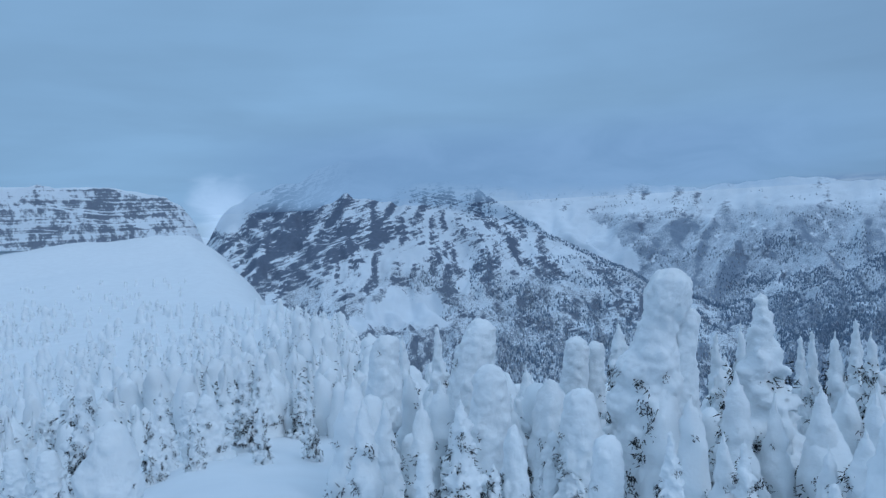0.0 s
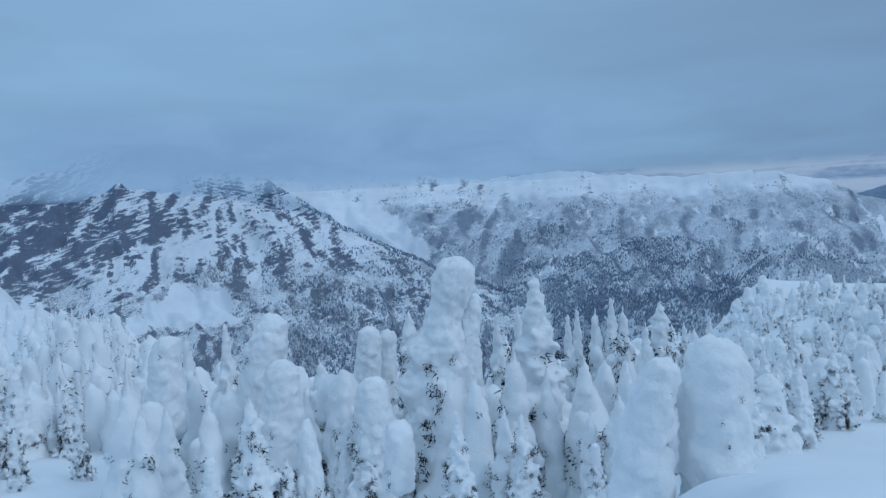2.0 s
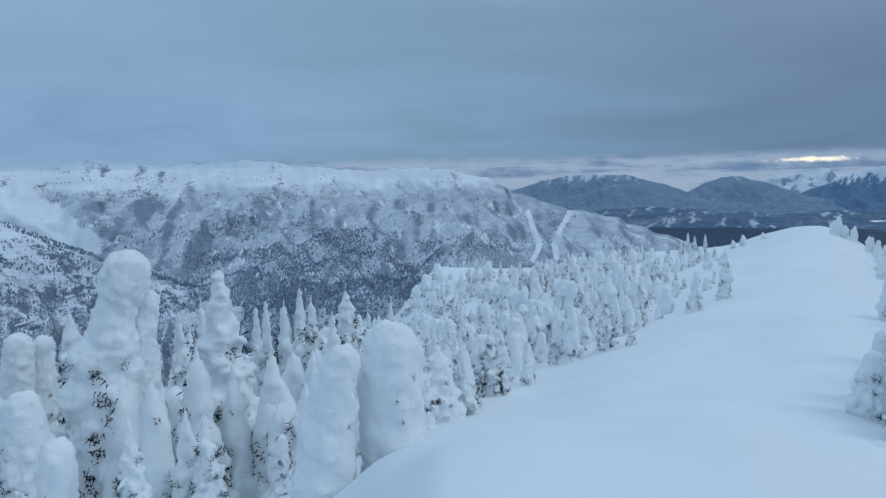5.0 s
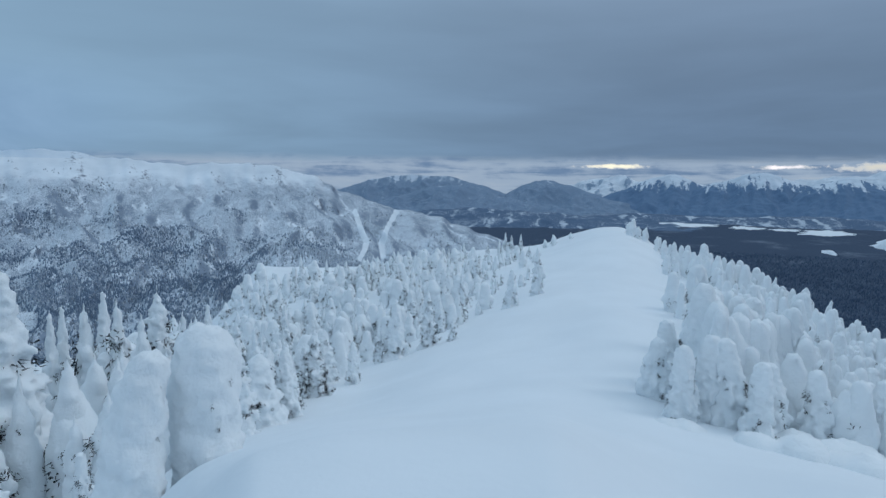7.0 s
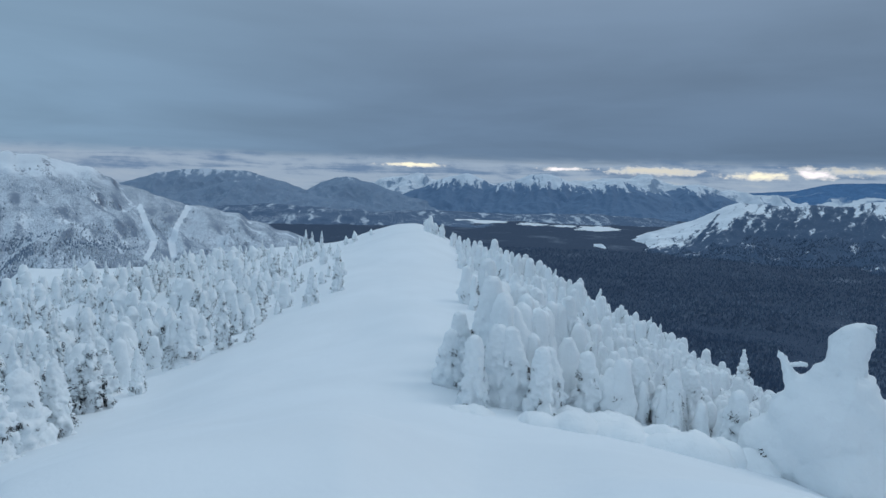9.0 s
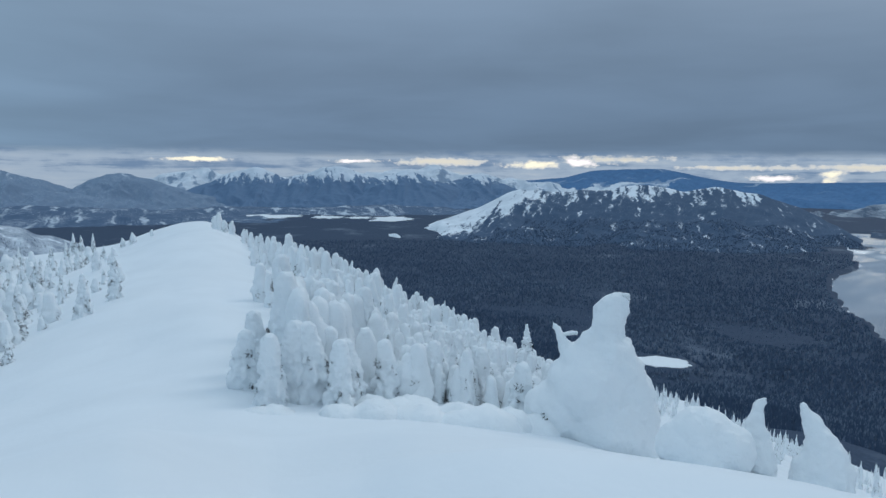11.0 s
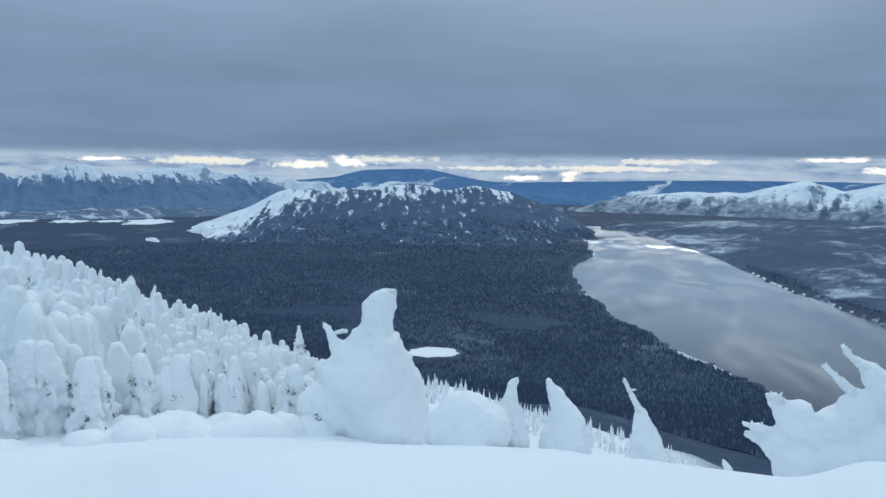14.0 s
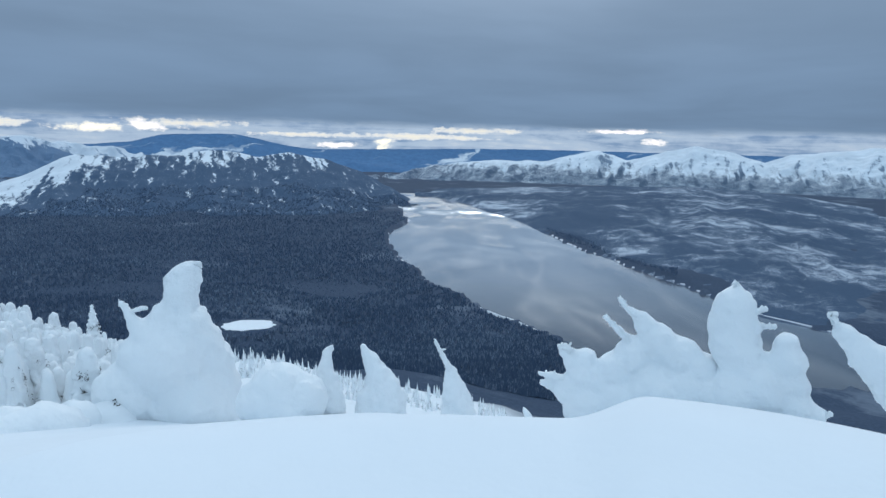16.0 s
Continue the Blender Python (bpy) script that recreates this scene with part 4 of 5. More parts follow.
# firs round the summit that stand out singly: kind, bearing, distance, angle of the tip, breadth
STANDING = [
    (3, 24.6, 17, -6.9, 1.5), (6, 14.0, 18, -8.6, 0.9), (3, -1.0, 24, -9.1, 0.9), (1, -3.9, 22, -9.6, 0.9), (3, 21.4, 22, -10.0, 0.9),
    (1, 23.2, 19, -9.2, 0.8), (3, 27.3, 23, -10.1, 0.7), (3, 28.1, 24, -9.7, 0.7), (1, 29.6, 23, -9.7, 1.0), (3, 30.9, 23, -8.8, 0.8),
    (1, 31.8, 22, -9.6, 0.9), (6, 34.7, 21, -8.7, 1.1), (1, 33.5, 20, -10.8, 0.9), (1, 36.5, 22, -10.8, 0.8), (3, 38.4, 22, -10.3, 0.9),
    (3, 45.7, 58, -6.7, 0.9), (2, 8.3, 16, -14.2, 0.8), (7, 10.6, 14.5, -15.2, 1.0), (2, 5.0, 12.5, -17.6, 0.7),
]
for k, b, r, top, wide in STANDING:
    plant(k, b, r, top, wide=wide)
# the thicket below the viewer
for n in range(58):
    b = rng.uniform(-7, 38)
    r = rng.uniform(11, 34)
    skyline = -11.2 if b > 8 else -10.6
    plant(rng.choice((0, 1, 6, 4, 1, 6, 3, 6)), b, r, rng.uniform(skyline - 6.5, skyline) - (34 - r) * 0.16, wide=rng.uniform(0.9, 1.3))
for n in range(26):
    b = rng.uniform(-36, -6)
    r = rng.uniform(23, 50)
    plant(rng.choice((0, 1, 2, 6, 1, 7)), b, r, size=rng.uniform(0.6, 0.95), wide=1.25)
for b, r, top, k in ((-30, 14, -17, 1), (-33, 12, -18, 6), (-27.5, 18, -15.5, 6), (-21, 22, -14, 6), (-36, 15, -13, 0), (-8.5, 21, -13.5, 6), (-24, 22, -13.5, 1), (-12, 24, -14, 6), (-16, 23, -14.5, 1)):
    plant(k, b, r, top)


def field_edge(b):
    """Distance at which the firs begin beside the open snowfield."""
    return float(np.interp(b, [40, 44, 48, 53, 57, 62.5, 66], [11.5, 14.5, 21, 22.7, 24.1, 28, 34]))


def far_edge(b):
    """Distance at which the small firs end along the crest of the summit ridge."""
    return float(np.interp(b, [40, 43, 46, 51, 58, 63, 65, 66.3], [66, 66, 64, 68, 75, 76, 74, 55]))


# the small firs along the snowfield and up to the ridge
for n in range(80):
    b = 40 + 26 * rng.random() ** 0.9
    r = field_edge(b) + (far_edge(b) - field_edge(b)) * rng.random() ** 1.7
    if rng.random() < (b - 57) / 16:
        continue
    plant(rng.choice((1, 3, 6, 0, 6, 2)), b, r, size=rng.uniform(0.30, 0.62) * (1 - max(0, b - 56) * 0.02), wide=rng.uniform(1.0, 1.5))
for b, r, top, k in ((54.7, 70, -7.3, 3), (57.6, 73, -6.1, 3), (58.1, 73, -6.5, 1), (59.4, 74, -5.7, 3), (61.4, 74, -6.0, 1), (62.4, 74, -5.4, 3), (62.9, 75, -4.8, 3), (63.4, 75, -5.0, 1), (64.2, 75, -4.9, 3), (56.2, 72, -6.9, 1), (52.3, 66, -7.2, 1), (50.9, 62, -7.4, 8)):
    plant(k, b, r, top, wide=1.2)


def ridge_top(b):
    """Angle of the white columns' tips along the ridge that falls away past the dome."""
    return float(np.interp(b, [73, 75, 76.5, 78.9, 80.8, 83, 85.7, 87, 89.5, 91.8, 94.4, 97.4, 101], [-4.3, -4.6, -5.4, -5.7, -6.6, -7.3, -8.4, -9.1, -10.3, -11.2, -12.7, -14.2, -15.6]))


# white columns down the far side of the dome: the near ones singly
for n in range(62):
    b = rng.uniform(77, 101)
    r = rng.uniform(12.5, 27)
    plant(rng.choice((7, 8, 7, 5, 8)), b, r, ridge_top(b) - rng.uniform(0.6, 4.0) - (27 - r) * 0.12, wide=rng.uniform(0.6, 1.0))
for b, r, top in ((84.0, 12, -16.2), (87, 12.5, -16.6), (91, 13, -17.2), (95, 13.5, -17.4), (98.5, 12.5, -18.2), (79.3, 12, -12.6), (83.0, 11.5, -14.2), (76.0, 15, -11.6), (78.4, 15, -10.2), (77.3, 11.5, -13.5), (80.9, 12, -12.8), (75.0, 13.5, -14.0)):
    plant(rng.choice((7, 8)), b, r, top, wide=1.05)
plant(3, 98.8, 22, -12.6, wide=1.4)
# knobs that stand up along the falling skyline
for b, top, k in ((76.5, -5.3, 2), (77.4, -5.6, 8), (78.9, -5.5, 8), (80.8, -6.5, 2), (81.4, -6.6, 7), (82.7, -7.1, 8), (83.6, -7.5, 5), (84.6, -8.4, 8), (86.0, -8.3, 2), (87.3, -8.9, 5), (88.3, -10.3, 7), (89.6, -10.2, 3), (91.8, -10.9, 3), (92.4, -11.3, 5), (94.4, -12.5, 7), (96.0, -13.2, 8), (97.4, -14.0, 7)):
    r = float(np.interp(b, [74, 78, 90, 101], [66, 52, 36, 29]))
    plant(k, b, r, top, wide=0.85)


def thicket(name, spots, label, voxel_kinds):
    """Many snow-laden firs too close together to count, in one mesh with their dark needles."""
    vs, fs, mats, off = [], [], [], 0
    gen = random.Random(len(spots))
    for k, b, r, h, wide in spots:
        co, fa, mi = voxel_kinds[k]
        p = on_ground(b, r)
        a = gen.uniform(0, 6.28)
        q = co * (h / HEIGHTS[k] * wide, h / HEIGHTS[k] * wide, h / HEIGHTS[k])
        x, y = q[:, 0] * math.cos(a) - q[:, 1] * math.sin(a), q[:, 0] * math.sin(a) + q[:, 1] * math.cos(a)
        vs.append(np.stack([x + p.x, y + p.y, q[:, 2] + p.z], 1))
        fs += [tuple(i + off for i in f) for f in fa]
        mats.append(mi)
        off += len(co)
    me = mesh_from(name, np.concatenate(vs), fs, CAKED)
    me.materials.append(NEEDLES)
    me.polygons.foreach_set("material_index", np.concatenate(mats).astype(np.int32))
    return tagged(new(name, me), label, "forest", kind="stuff")


def coarse(k, seed, twigs, voxel, **shape):
    """A light model of a kind of fir, for the crowd."""
    coat = balls_mesh(fir_balls(HEIGHTS[k], 0.72, seed, **shape), voxel, voxel * 0.36, seed)
    nd = twig_clumps(coat, HEIGHTS[k], twigs, seed, 0.2 if voxel < 0.15 else 0.34 if voxel < 0.25 else 0.42, thick=(8, 18) if voxel < 0.25 else (4, 8)) if twigs else None
    co, fa = [tuple(v.co) for v in coat.vertices], [tuple(p.vertices) for p in coat.polygons]
    mi = [0] * len(fa)
    if nd:
        o = len(co)
        co += [tuple(v.co) for v in nd.vertices]
        fa += [tuple(i + o for i in p.vertices) for p in nd.polygons]
        mi += [1] * len(nd.polygons)
    return np.array(co), fa, np.array(mi)


def crowd(voxel, more=1.0):
    """The kinds of fir that stand in crowds, at one fineness."""
    return {7: coarse(7, 36, 3, voxel, taper=0.8, blunt=0.7, shaggy=1.1, head=0.5), 0: coarse(0, 31, int(6 * more), voxel, taper=0.9, blunt=0.3), 1: coarse(1, 32, int(12 * more), voxel, taper=0.9, blunt=0.18, shaggy=1.3),
            2: coarse(2, 33, int(5 * more), voxel, taper=0.7, blunt=0.85), 3: coarse(3, 34, int(12 * more), voxel, taper=1.0, blunt=0.08, shaggy=1.3), 6: coarse(6, 35, int(18 * more), voxel, taper=0.85, blunt=0.16, gaps=0.35, shaggy=1.4)}


CLOSE, MIDDLE, DISTANT = crowd(0.13), crowd(0.19), crowd(0.34, 0.6)
spots = []
for n in range(260):
    b = rng.uniform(75.5, 101)
    far = float(np.interp(b, [74, 78, 90, 101], [70, 54, 38, 30]))
    r = 18 + (far - 18) * rng.random() ** 0.6
    z = on_ground(b, r).z
    top = EYE + r * math.tan(radians(ridge_top(b) - rng.uniform(0.2, 1.4) - (1 - (r - 18) / (far - 18)) * 3.0))
    spots.append((rng.choice((7, 7, 7, 2)), b, r, max(1.2, top - z), rng.uniform(0.7, 1.1)))
for n in range(230):
    b = rng.uniform(79, 101.5)
    r = rng.uniform(12.5, 20)
    z = on_ground(b, r).z
    tip = EYE + r * math.tan(radians(ridge_top(b) - rng.uniform(2.0, 6.5) - (20 - r) * 0.25))
    spots.append((rng.choice((7, 2, 7)), b, r, min(3.6, max(0.9, tip - z)), rng.uniform(0.7, 1.1)))
b = 75.2
while b < 101:
    far = float(np.interp(b, [74, 78, 90, 101], [72, 56, 38, 30]))
    r = far * rng.uniform(0.84, 0.98)
    tip = EYE + r * math.tan(radians(ridge_top(b) + rng.uniform(-1.0, 0.0)))
    spots.append((rng.choice((7, 7, 7, 2)), b, r, max(1.5, tip - on_ground(b, r).z), rng.uniform(0.6, 1.0)))
    b += rng.uniform(0.2, 0.45)
for b, r, h in ((73.3, 70, 1.9), (73.0, 70, 1.5), (73.7, 69, 1.4), (74.3, 68, 1.5), (68.3, 73, 0.9), (66.9, 72, 1.3), (66.2, 72, 1.1)):
    spots.append((2, b, r, h, 1.0))
thicket("snow_laden_firs", spots, "crowded white fir columns along the falling ridge", MIDDLE)
spots = []
for n in range(900):
    b = rng.uniform(-38, -6)
    r = 30 * (240 / 30) ** rng.random()
    if r > 90 and rng.random() < (r - 90) / 130:
        continue
    if b > -21 and r > 170 - (b + 21) * 7.5:
        continue
    spots.append((rng.choice((7, 6, 7, 0, 6, 2)), b, r, rng.uniform(1.8, 3.6), rng.uniform(1.0, 1.5)))
for n in range(200):
    b = rng.uniform(-38, -17)
    r = rng.uniform(90, 260)
    if b > -21 and r > 170 - (b + 21) * 7.5:
        continue
    spots.append((rng.choice((7, 2, 0)), b, r, rng.uniform(1.2, 2.4), 1.4))
thicket("snow_laden_firs", spots, "snowy hillside firs with dark boughs showing", DISTANT)
spots = []
for n in range(400):
    b = rng.uniform(-9, 38)
    r = 13 + 32 * rng.random() ** 0.8
    tip = EYE + r * math.tan(radians(rng.uniform(-19, -12) + (r - 13) * 0.05))
    spots.append((rng.choice((0, 1, 1, 6, 2, 6, 3)), b, r, min(4.5, max(1.3, tip - on_ground(b, r).z)), rng.uniform(0.9, 1.4)))
thicket("snow_laden_firs", spots, "young firs under snow filling the thicket", CLOSE)
spots = []
for n in range(420):
    b = rng.uniform(104, 140)
    r = rng.uniform(100, 190)
    spots.append((rng.choice((3, 1, 3)), b, r, rng.uniform(2.0, 4.5), 0.7))
thicket("snow_laden_firs", spots, "small frosted firs on the shoulder below the summit", DISTANT)
spots = []
for n in range(620):
    b = rng.uniform(39.5, 66)
    near = field_edge(b) + 2
    r = near + (far_edge(b) - near) * rng.random() ** 0.9
    if rng.random() < (b - 57) / 13:
        continue
    spots.append((rng.choice((1, 6, 3, 0, 7, 2)), b, r, rng.uniform(0.8, 2.0) * (1 - max(0, b - 55) * 0.03), rng.uniform(1.0, 1.6)))
thicket("snow_laden_firs", spots, "crowded snowy firs between the snowfield and the ridge", MIDDLE)


def limb_mesh(points, seed, sides=9, steps=9):
    """A bent branch as a knobbly tube of rime, with side twigs."""
    gen = np.random.RandomState(int(seed * 10) + len(points))
    pts = np.array(points, float)

    def tube(line, vs, fs):
        t = np.linspace(0, len(line) - 1, steps * (len(line) - 1) + 1)
        c = np.stack([np.interp(t, np.arange(len(line)), line[:, k]) for k in range(4)], 1)
        d = np.gradient(c[:, :3], axis=0)
        a = np.linspace(0, 2 * np.pi, sides, endpoint=False)
        base = len(vs)
        for i in range(len(c)):
            side = np.cross(d[i], (0.2, 1.0, 0.1))
            side /= np.linalg.norm(side) + 1e-9
            up = np.cross(side, d[i])
            up /= np.linalg.norm(up) + 1e-9
            for q in a:
                rad = 0.75 * c[i, 3] * gen.uniform(0.7, 1.35) * (0.35 if i == len(c) - 1 else 1)
                vs.append(c[i, :3] + (math.cos(q) * side + math.sin(q) * up) * rad)
        for i in range(len(c) - 1):
            for j in range(sides):
                k = (j + 1) % sides
                fs.append((base + i * sides + j, base + i * sides + k, base + (i + 1) * sides + k, base + (i + 1) * sides + j))
        fs.append(tuple(base + (len(c) - 1) * sides + j for j in range(sides)))

    vs, fs = [], []
    tube(pts, vs, fs)
    for n in range(2):
        at = pts[1:].mean(0) + gen.normal(0, 0.03, 4) * (1, 1, 1, 0)
        tip = at[:3] + gen.normal(0, 0.035, 3)
        tube(np.array([[*at[:3], 0.022], [*tip, 0.012]]), vs, fs)
    return mesh_from("rimed_branch", np.array(vs), fs, CAKED)


# ---- wind-sculpted snow forms near the viewer ----
def snow_form(b, r, lumps, label, limbs=(), branches=(), dark=(), name="snow_laden_fir", voxel=0.05, lump=0.035, group="wind-sculpted firs", rough=1.0):
    """A buried tree of its own shape. Lumps: x to the right as seen from the summit, height over the summit's snow, radius; limbs: chains of such lumps; dark: places where needles show."""
    p = on_ground(b, r, 0.0)
    tree = new(name)
    gen = random.Random(int(b * 7))
    balls = []
    for x, z, rad in lumps:
        balls.append((x, gen.uniform(-0.12, 0.12) * rad, z - p.z, rad, 1.0))
    for chain_of in limbs:
        balls += chain([(x, 0, z - p.z, rad) for x, z, rad in chain_of], 8)
    whole = list(balls)
    for n in range(int(len(whole) * 2.5 * rough)):
        x, y, z, rad, tall = gen.choice(whole)
        if rad < 0.1:
            continue
        a, h = gen.uniform(0, 6.283), gen.uniform(-0.7, 0.6)
        w = math.sqrt(1 - h * h) * rad * 0.8
        balls.append((x + math.cos(a) * w, y + math.sin(a) * w, z + h * rad * 0.8, rad * gen.uniform(0.2, 0.36), gen.uniform(0.8, 1.5)))
    coat = balls_mesh(balls, voxel, lump, b)
    part("snow_coat", coat, tree)
    for pts in branches:
        part("rimed_branch", limb_mesh([(x, -0.02, z - p.z, rad) for x, z, rad in pts], b), tree, "bent branch furred with rime")
    if dark:
        co = np.array([(*v.co, *v.normal) for v in coat.vertices])
        front = co[co[:, 4] < -0.2]
        dice, vs, fs = np.random.RandomState(int(b * 3) + 500), [], []
        for x, z, size in dark:
            k = np.argmin((front[:, 0] - x) ** 2 + (front[:, 2] - z + p.z) ** 2)
            shards(front[k, :3], front[k, 3:], size, int(16 + 80 * size), dice, vs, fs)
        part("needles", mesh_from("needles", np.array(vs), fs, NEEDLES, False), tree, "dark frosted needle sprays")
    tree.matrix_basis = Matrix.Translation(p) @ Matrix.Rotation(radians(-b), 4, "Z")
    return tagged(tree, label, "tree", group)


snow_form(104.9, 12, [(0.12, -0.8, 0.28), (0.17, -0.65, 0.25), (0.27, -0.57, 0.18), (0.37, -0.52, 0.08), (0.02, -0.74, 0.2), (0.11, -0.98, 0.28), (-0.01, -1.55, 0.43), (0.17, -1.52, 0.43), (-0.28, -1.73, 0.47), (0.29, -1.8, 0.48), (-0.5, -1.93, 0.42), (0.43, -2.19, 0.53), (-0.12, -2.08, 0.74), (0.54, -2.6, 0.51), (0.13, -2.76, 0.85), (-0.57, -2.57, 0.68), (0.6, -2.99, 0.47), (-0.89, -2.54, 0.45), (-0.18, -1.32, 0.26), (0.09, -1.24, 0.25), (0.3, -1.37, 0.25)],
          "huge broad snow-buried fir with a square white head",
          limbs=[[(-0.58, -1.48, 0.14), (-0.71, -1.2, 0.09), (-0.81, -1.02, 0.05), (-0.87, -0.95, 0.03)], [(0.12, -0.8, 0.28), (0.11, -0.98, 0.28), (0.11, -0.98, 0.28)]],
          branches=[[(-0.66, -1.19, 0.05), (-0.53, -1.14, 0.05), (-0.41, -1.14, 0.04)], [(0.29, -0.45, 0.06), (0.39, -0.43, 0.06), (0.42, -0.53, 0.04)]],
          dark=[(-0.89, -2.51, 0.11), (-0.93, -2.64, 0.08), (0.78, -3.25, 0.04)], lump=0.035, voxel=0.06)
snow_form(113.3, 10, [(-0.06, -2.04, 0.46), (-0.35, -2.19, 0.36), (0.26, -2.14, 0.4), (-0.03, -2.36, 0.48), (0.14, -1.92, 0.25)],
          "low rounded hump of snow over a buried fir", name="snow_mound", rough=0.3)
snow_form(117, 10.5, [(0, -2.75, 0.3)],
          "thumb-shaped snow-buried fir top",
          limbs=[[(-0.02, -2.45, 0.3), (-0.04, -2.08, 0.18), (-0.05, -1.85, 0.12), (-0.02, -1.66, 0.09), (0.05, -1.52, 0.05)]], rough=0.5, voxel=0.04)
snow_form(121.5, 10.5, [(0, -2.9, 0.4)],
          "snow-buried fir top bent over by the wind",
          limbs=[[(-0.02, -2.61, 0.43), (0.02, -2.23, 0.29), (-0.07, -1.94, 0.19), (-0.18, -1.7, 0.11), (-0.3, -1.53, 0.06)]], rough=0.5, voxel=0.04)
snow_form(128.3, 10, [(0, -2.75, 0.3)],
          "slender leaning fir top with a plump snow base",
          limbs=[[(-0.01, -2.43, 0.27), (-0.07, -2.14, 0.21), (-0.1, -1.89, 0.14), (-0.18, -1.68, 0.07), (-0.26, -1.52, 0.04), (-0.34, -1.38, 0.03), (-0.4, -1.26, 0.03)]],
          branches=[[(-0.18, -1.68, 0.07), (-0.26, -1.52, 0.04), (-0.34, -1.38, 0.035), (-0.4, -1.26, 0.035)]], rough=0.5, voxel=0.035)
snow_form(134.3, 9, [(0.1, -2.25, 0.12)],
          "small bent fir tip poking from the snow",
          limbs=[[(0.01, -2.06, 0.06), (-0.02, -1.96, 0.05), (-0.06, -1.89, 0.04), (-0.09, -1.84, 0.02)]], voxel=0.03, lump=0.015)
snow_form(145.5, 7, [(-0.29, -0.06, 0.11), (-0.15, -0.22, 0.18), (0.06, -0.34, 0.2), (0.25, -0.46, 0.19), (-0.38, -0.39, 0.19), (-0.54, -0.55, 0.19), (-0.7, -0.67, 0.18), (-0.87, -0.69, 0.16), (-0.98, -0.55, 0.1), (-0.85, -0.49, 0.12), (-1.07, -0.45, 0.06), (-0.96, -0.85, 0.18), (-0.79, -1.01, 0.26), (-0.46, -0.9, 0.31), (-0.15, -0.72, 0.31), (0.12, -0.69, 0.28), (0.4, -0.69, 0.27), (-0.18, -1.03, 0.34)],
          "sprawling snow-plastered shrub fir with rimed finger branches",
          limbs=[[(-0.31, -0, 0.07), (-0.42, 0.04, 0.04), (-0.49, 0.1, 0.03), (-0.55, 0.18, 0.03)], [(-0.4, -0.26, 0.07), (-0.49, -0.19, 0.05), (-0.56, -0.13, 0.03), (-0.67, -0.03, 0.03)], [(-0.99, -0.42, 0.05), (-1.06, -0.39, 0.05), (-1.13, -0.39, 0.03)], [(-1.04, -0.74, 0.06), (-1.17, -0.72, 0.05), (-1.32, -0.7, 0.02)], [(-1.02, -0.86, 0.05), (-1.15, -0.85, 0.04), (-1.3, -0.8, 0.02)]],
          branches=[[(-0.31, -0, 0.07), (-0.42, 0.04, 0.04), (-0.49, 0.1, 0.03), (-0.55, 0.18, 0.03)], [(-0.4, -0.26, 0.07), (-0.49, -0.19, 0.05), (-0.56, -0.13, 0.03), (-0.67, -0.03, 0.03)], [(-0.99, -0.42, 0.05), (-1.06, -0.39, 0.05), (-1.13, -0.39, 0.03)], [(-1.04, -0.74, 0.06), (-1.17, -0.72, 0.05), (-1.32, -0.7, 0.02)], [(-1.02, -0.86, 0.05), (-1.15, -0.85, 0.04), (-1.3, -0.8, 0.02)], [(-1.03, -0.95, 0.05), (-1.09, -0.92, 0.04), (-1.14, -0.88, 0.02)]], name="snow_laden_shrub", voxel=0.03, lump=0.02, rough=0.7)
snow_form(151.5, 7, [(-0.24, 0.29, 0.1), (-0.25, 0.19, 0.19), (-0.26, 0.02, 0.22), (-0.21, -0.12, 0.23), (-0.13, -0.31, 0.22), (-0.04, 0.02, 0.08), (-0.22, 0.39, 0.04), (0.23, -0.1, 0.13), (0.27, -0.25, 0.16), (0.3, -0.48, 0.16), (0.03, -0.54, 0.29), (-0.16, -0.62, 0.3), (0.33, -0.69, 0.2), (0.51, -0.74, 0.12)],
          "plump snow-buried fir with a pointed white hood",
          limbs=[[(-0.24, 0.29, 0.1), (-0.25, 0.19, 0.19), (-0.26, 0.02, 0.22), (-0.21, -0.12, 0.23), (-0.13, -0.31, 0.22)]],
          branches=[[(-0.06, 0.17, 0.04), (-0, 0.2, 0.03), (0.05, 0.22, 0.03)], [(-0, 0.05, 0.04), (0.07, 0.05, 0.03), (0.14, 0.06, 0.03)], [(-0.24, 0.37, 0.03), (-0.23, 0.42, 0.03), (-0.21, 0.42, 0.02)], [(0.51, -0.69, 0.04), (0.6, -0.71, 0.03), (0.66, -0.67, 0.03)]], voxel=0.035, lump=0.025, rough=0.8)
snow_form(161, 6.5, [(0.5, -0.6, 0.35)],
          "long snow-caked limb reaching out over the slope",
          limbs=[[(0.14, -0.27, 0.26), (-0.1, -0.11, 0.19), (-0.25, -0, 0.15), (-0.38, 0.11, 0.11), (-0.49, 0.21, 0.06)]],
          branches=[[(-0.5, 0.22, 0.05), (-0.54, 0.29, 0.04), (-0.58, 0.33, 0.03), (-0.52, 0.35, 0.03)]], voxel=0.035, lump=0.03)
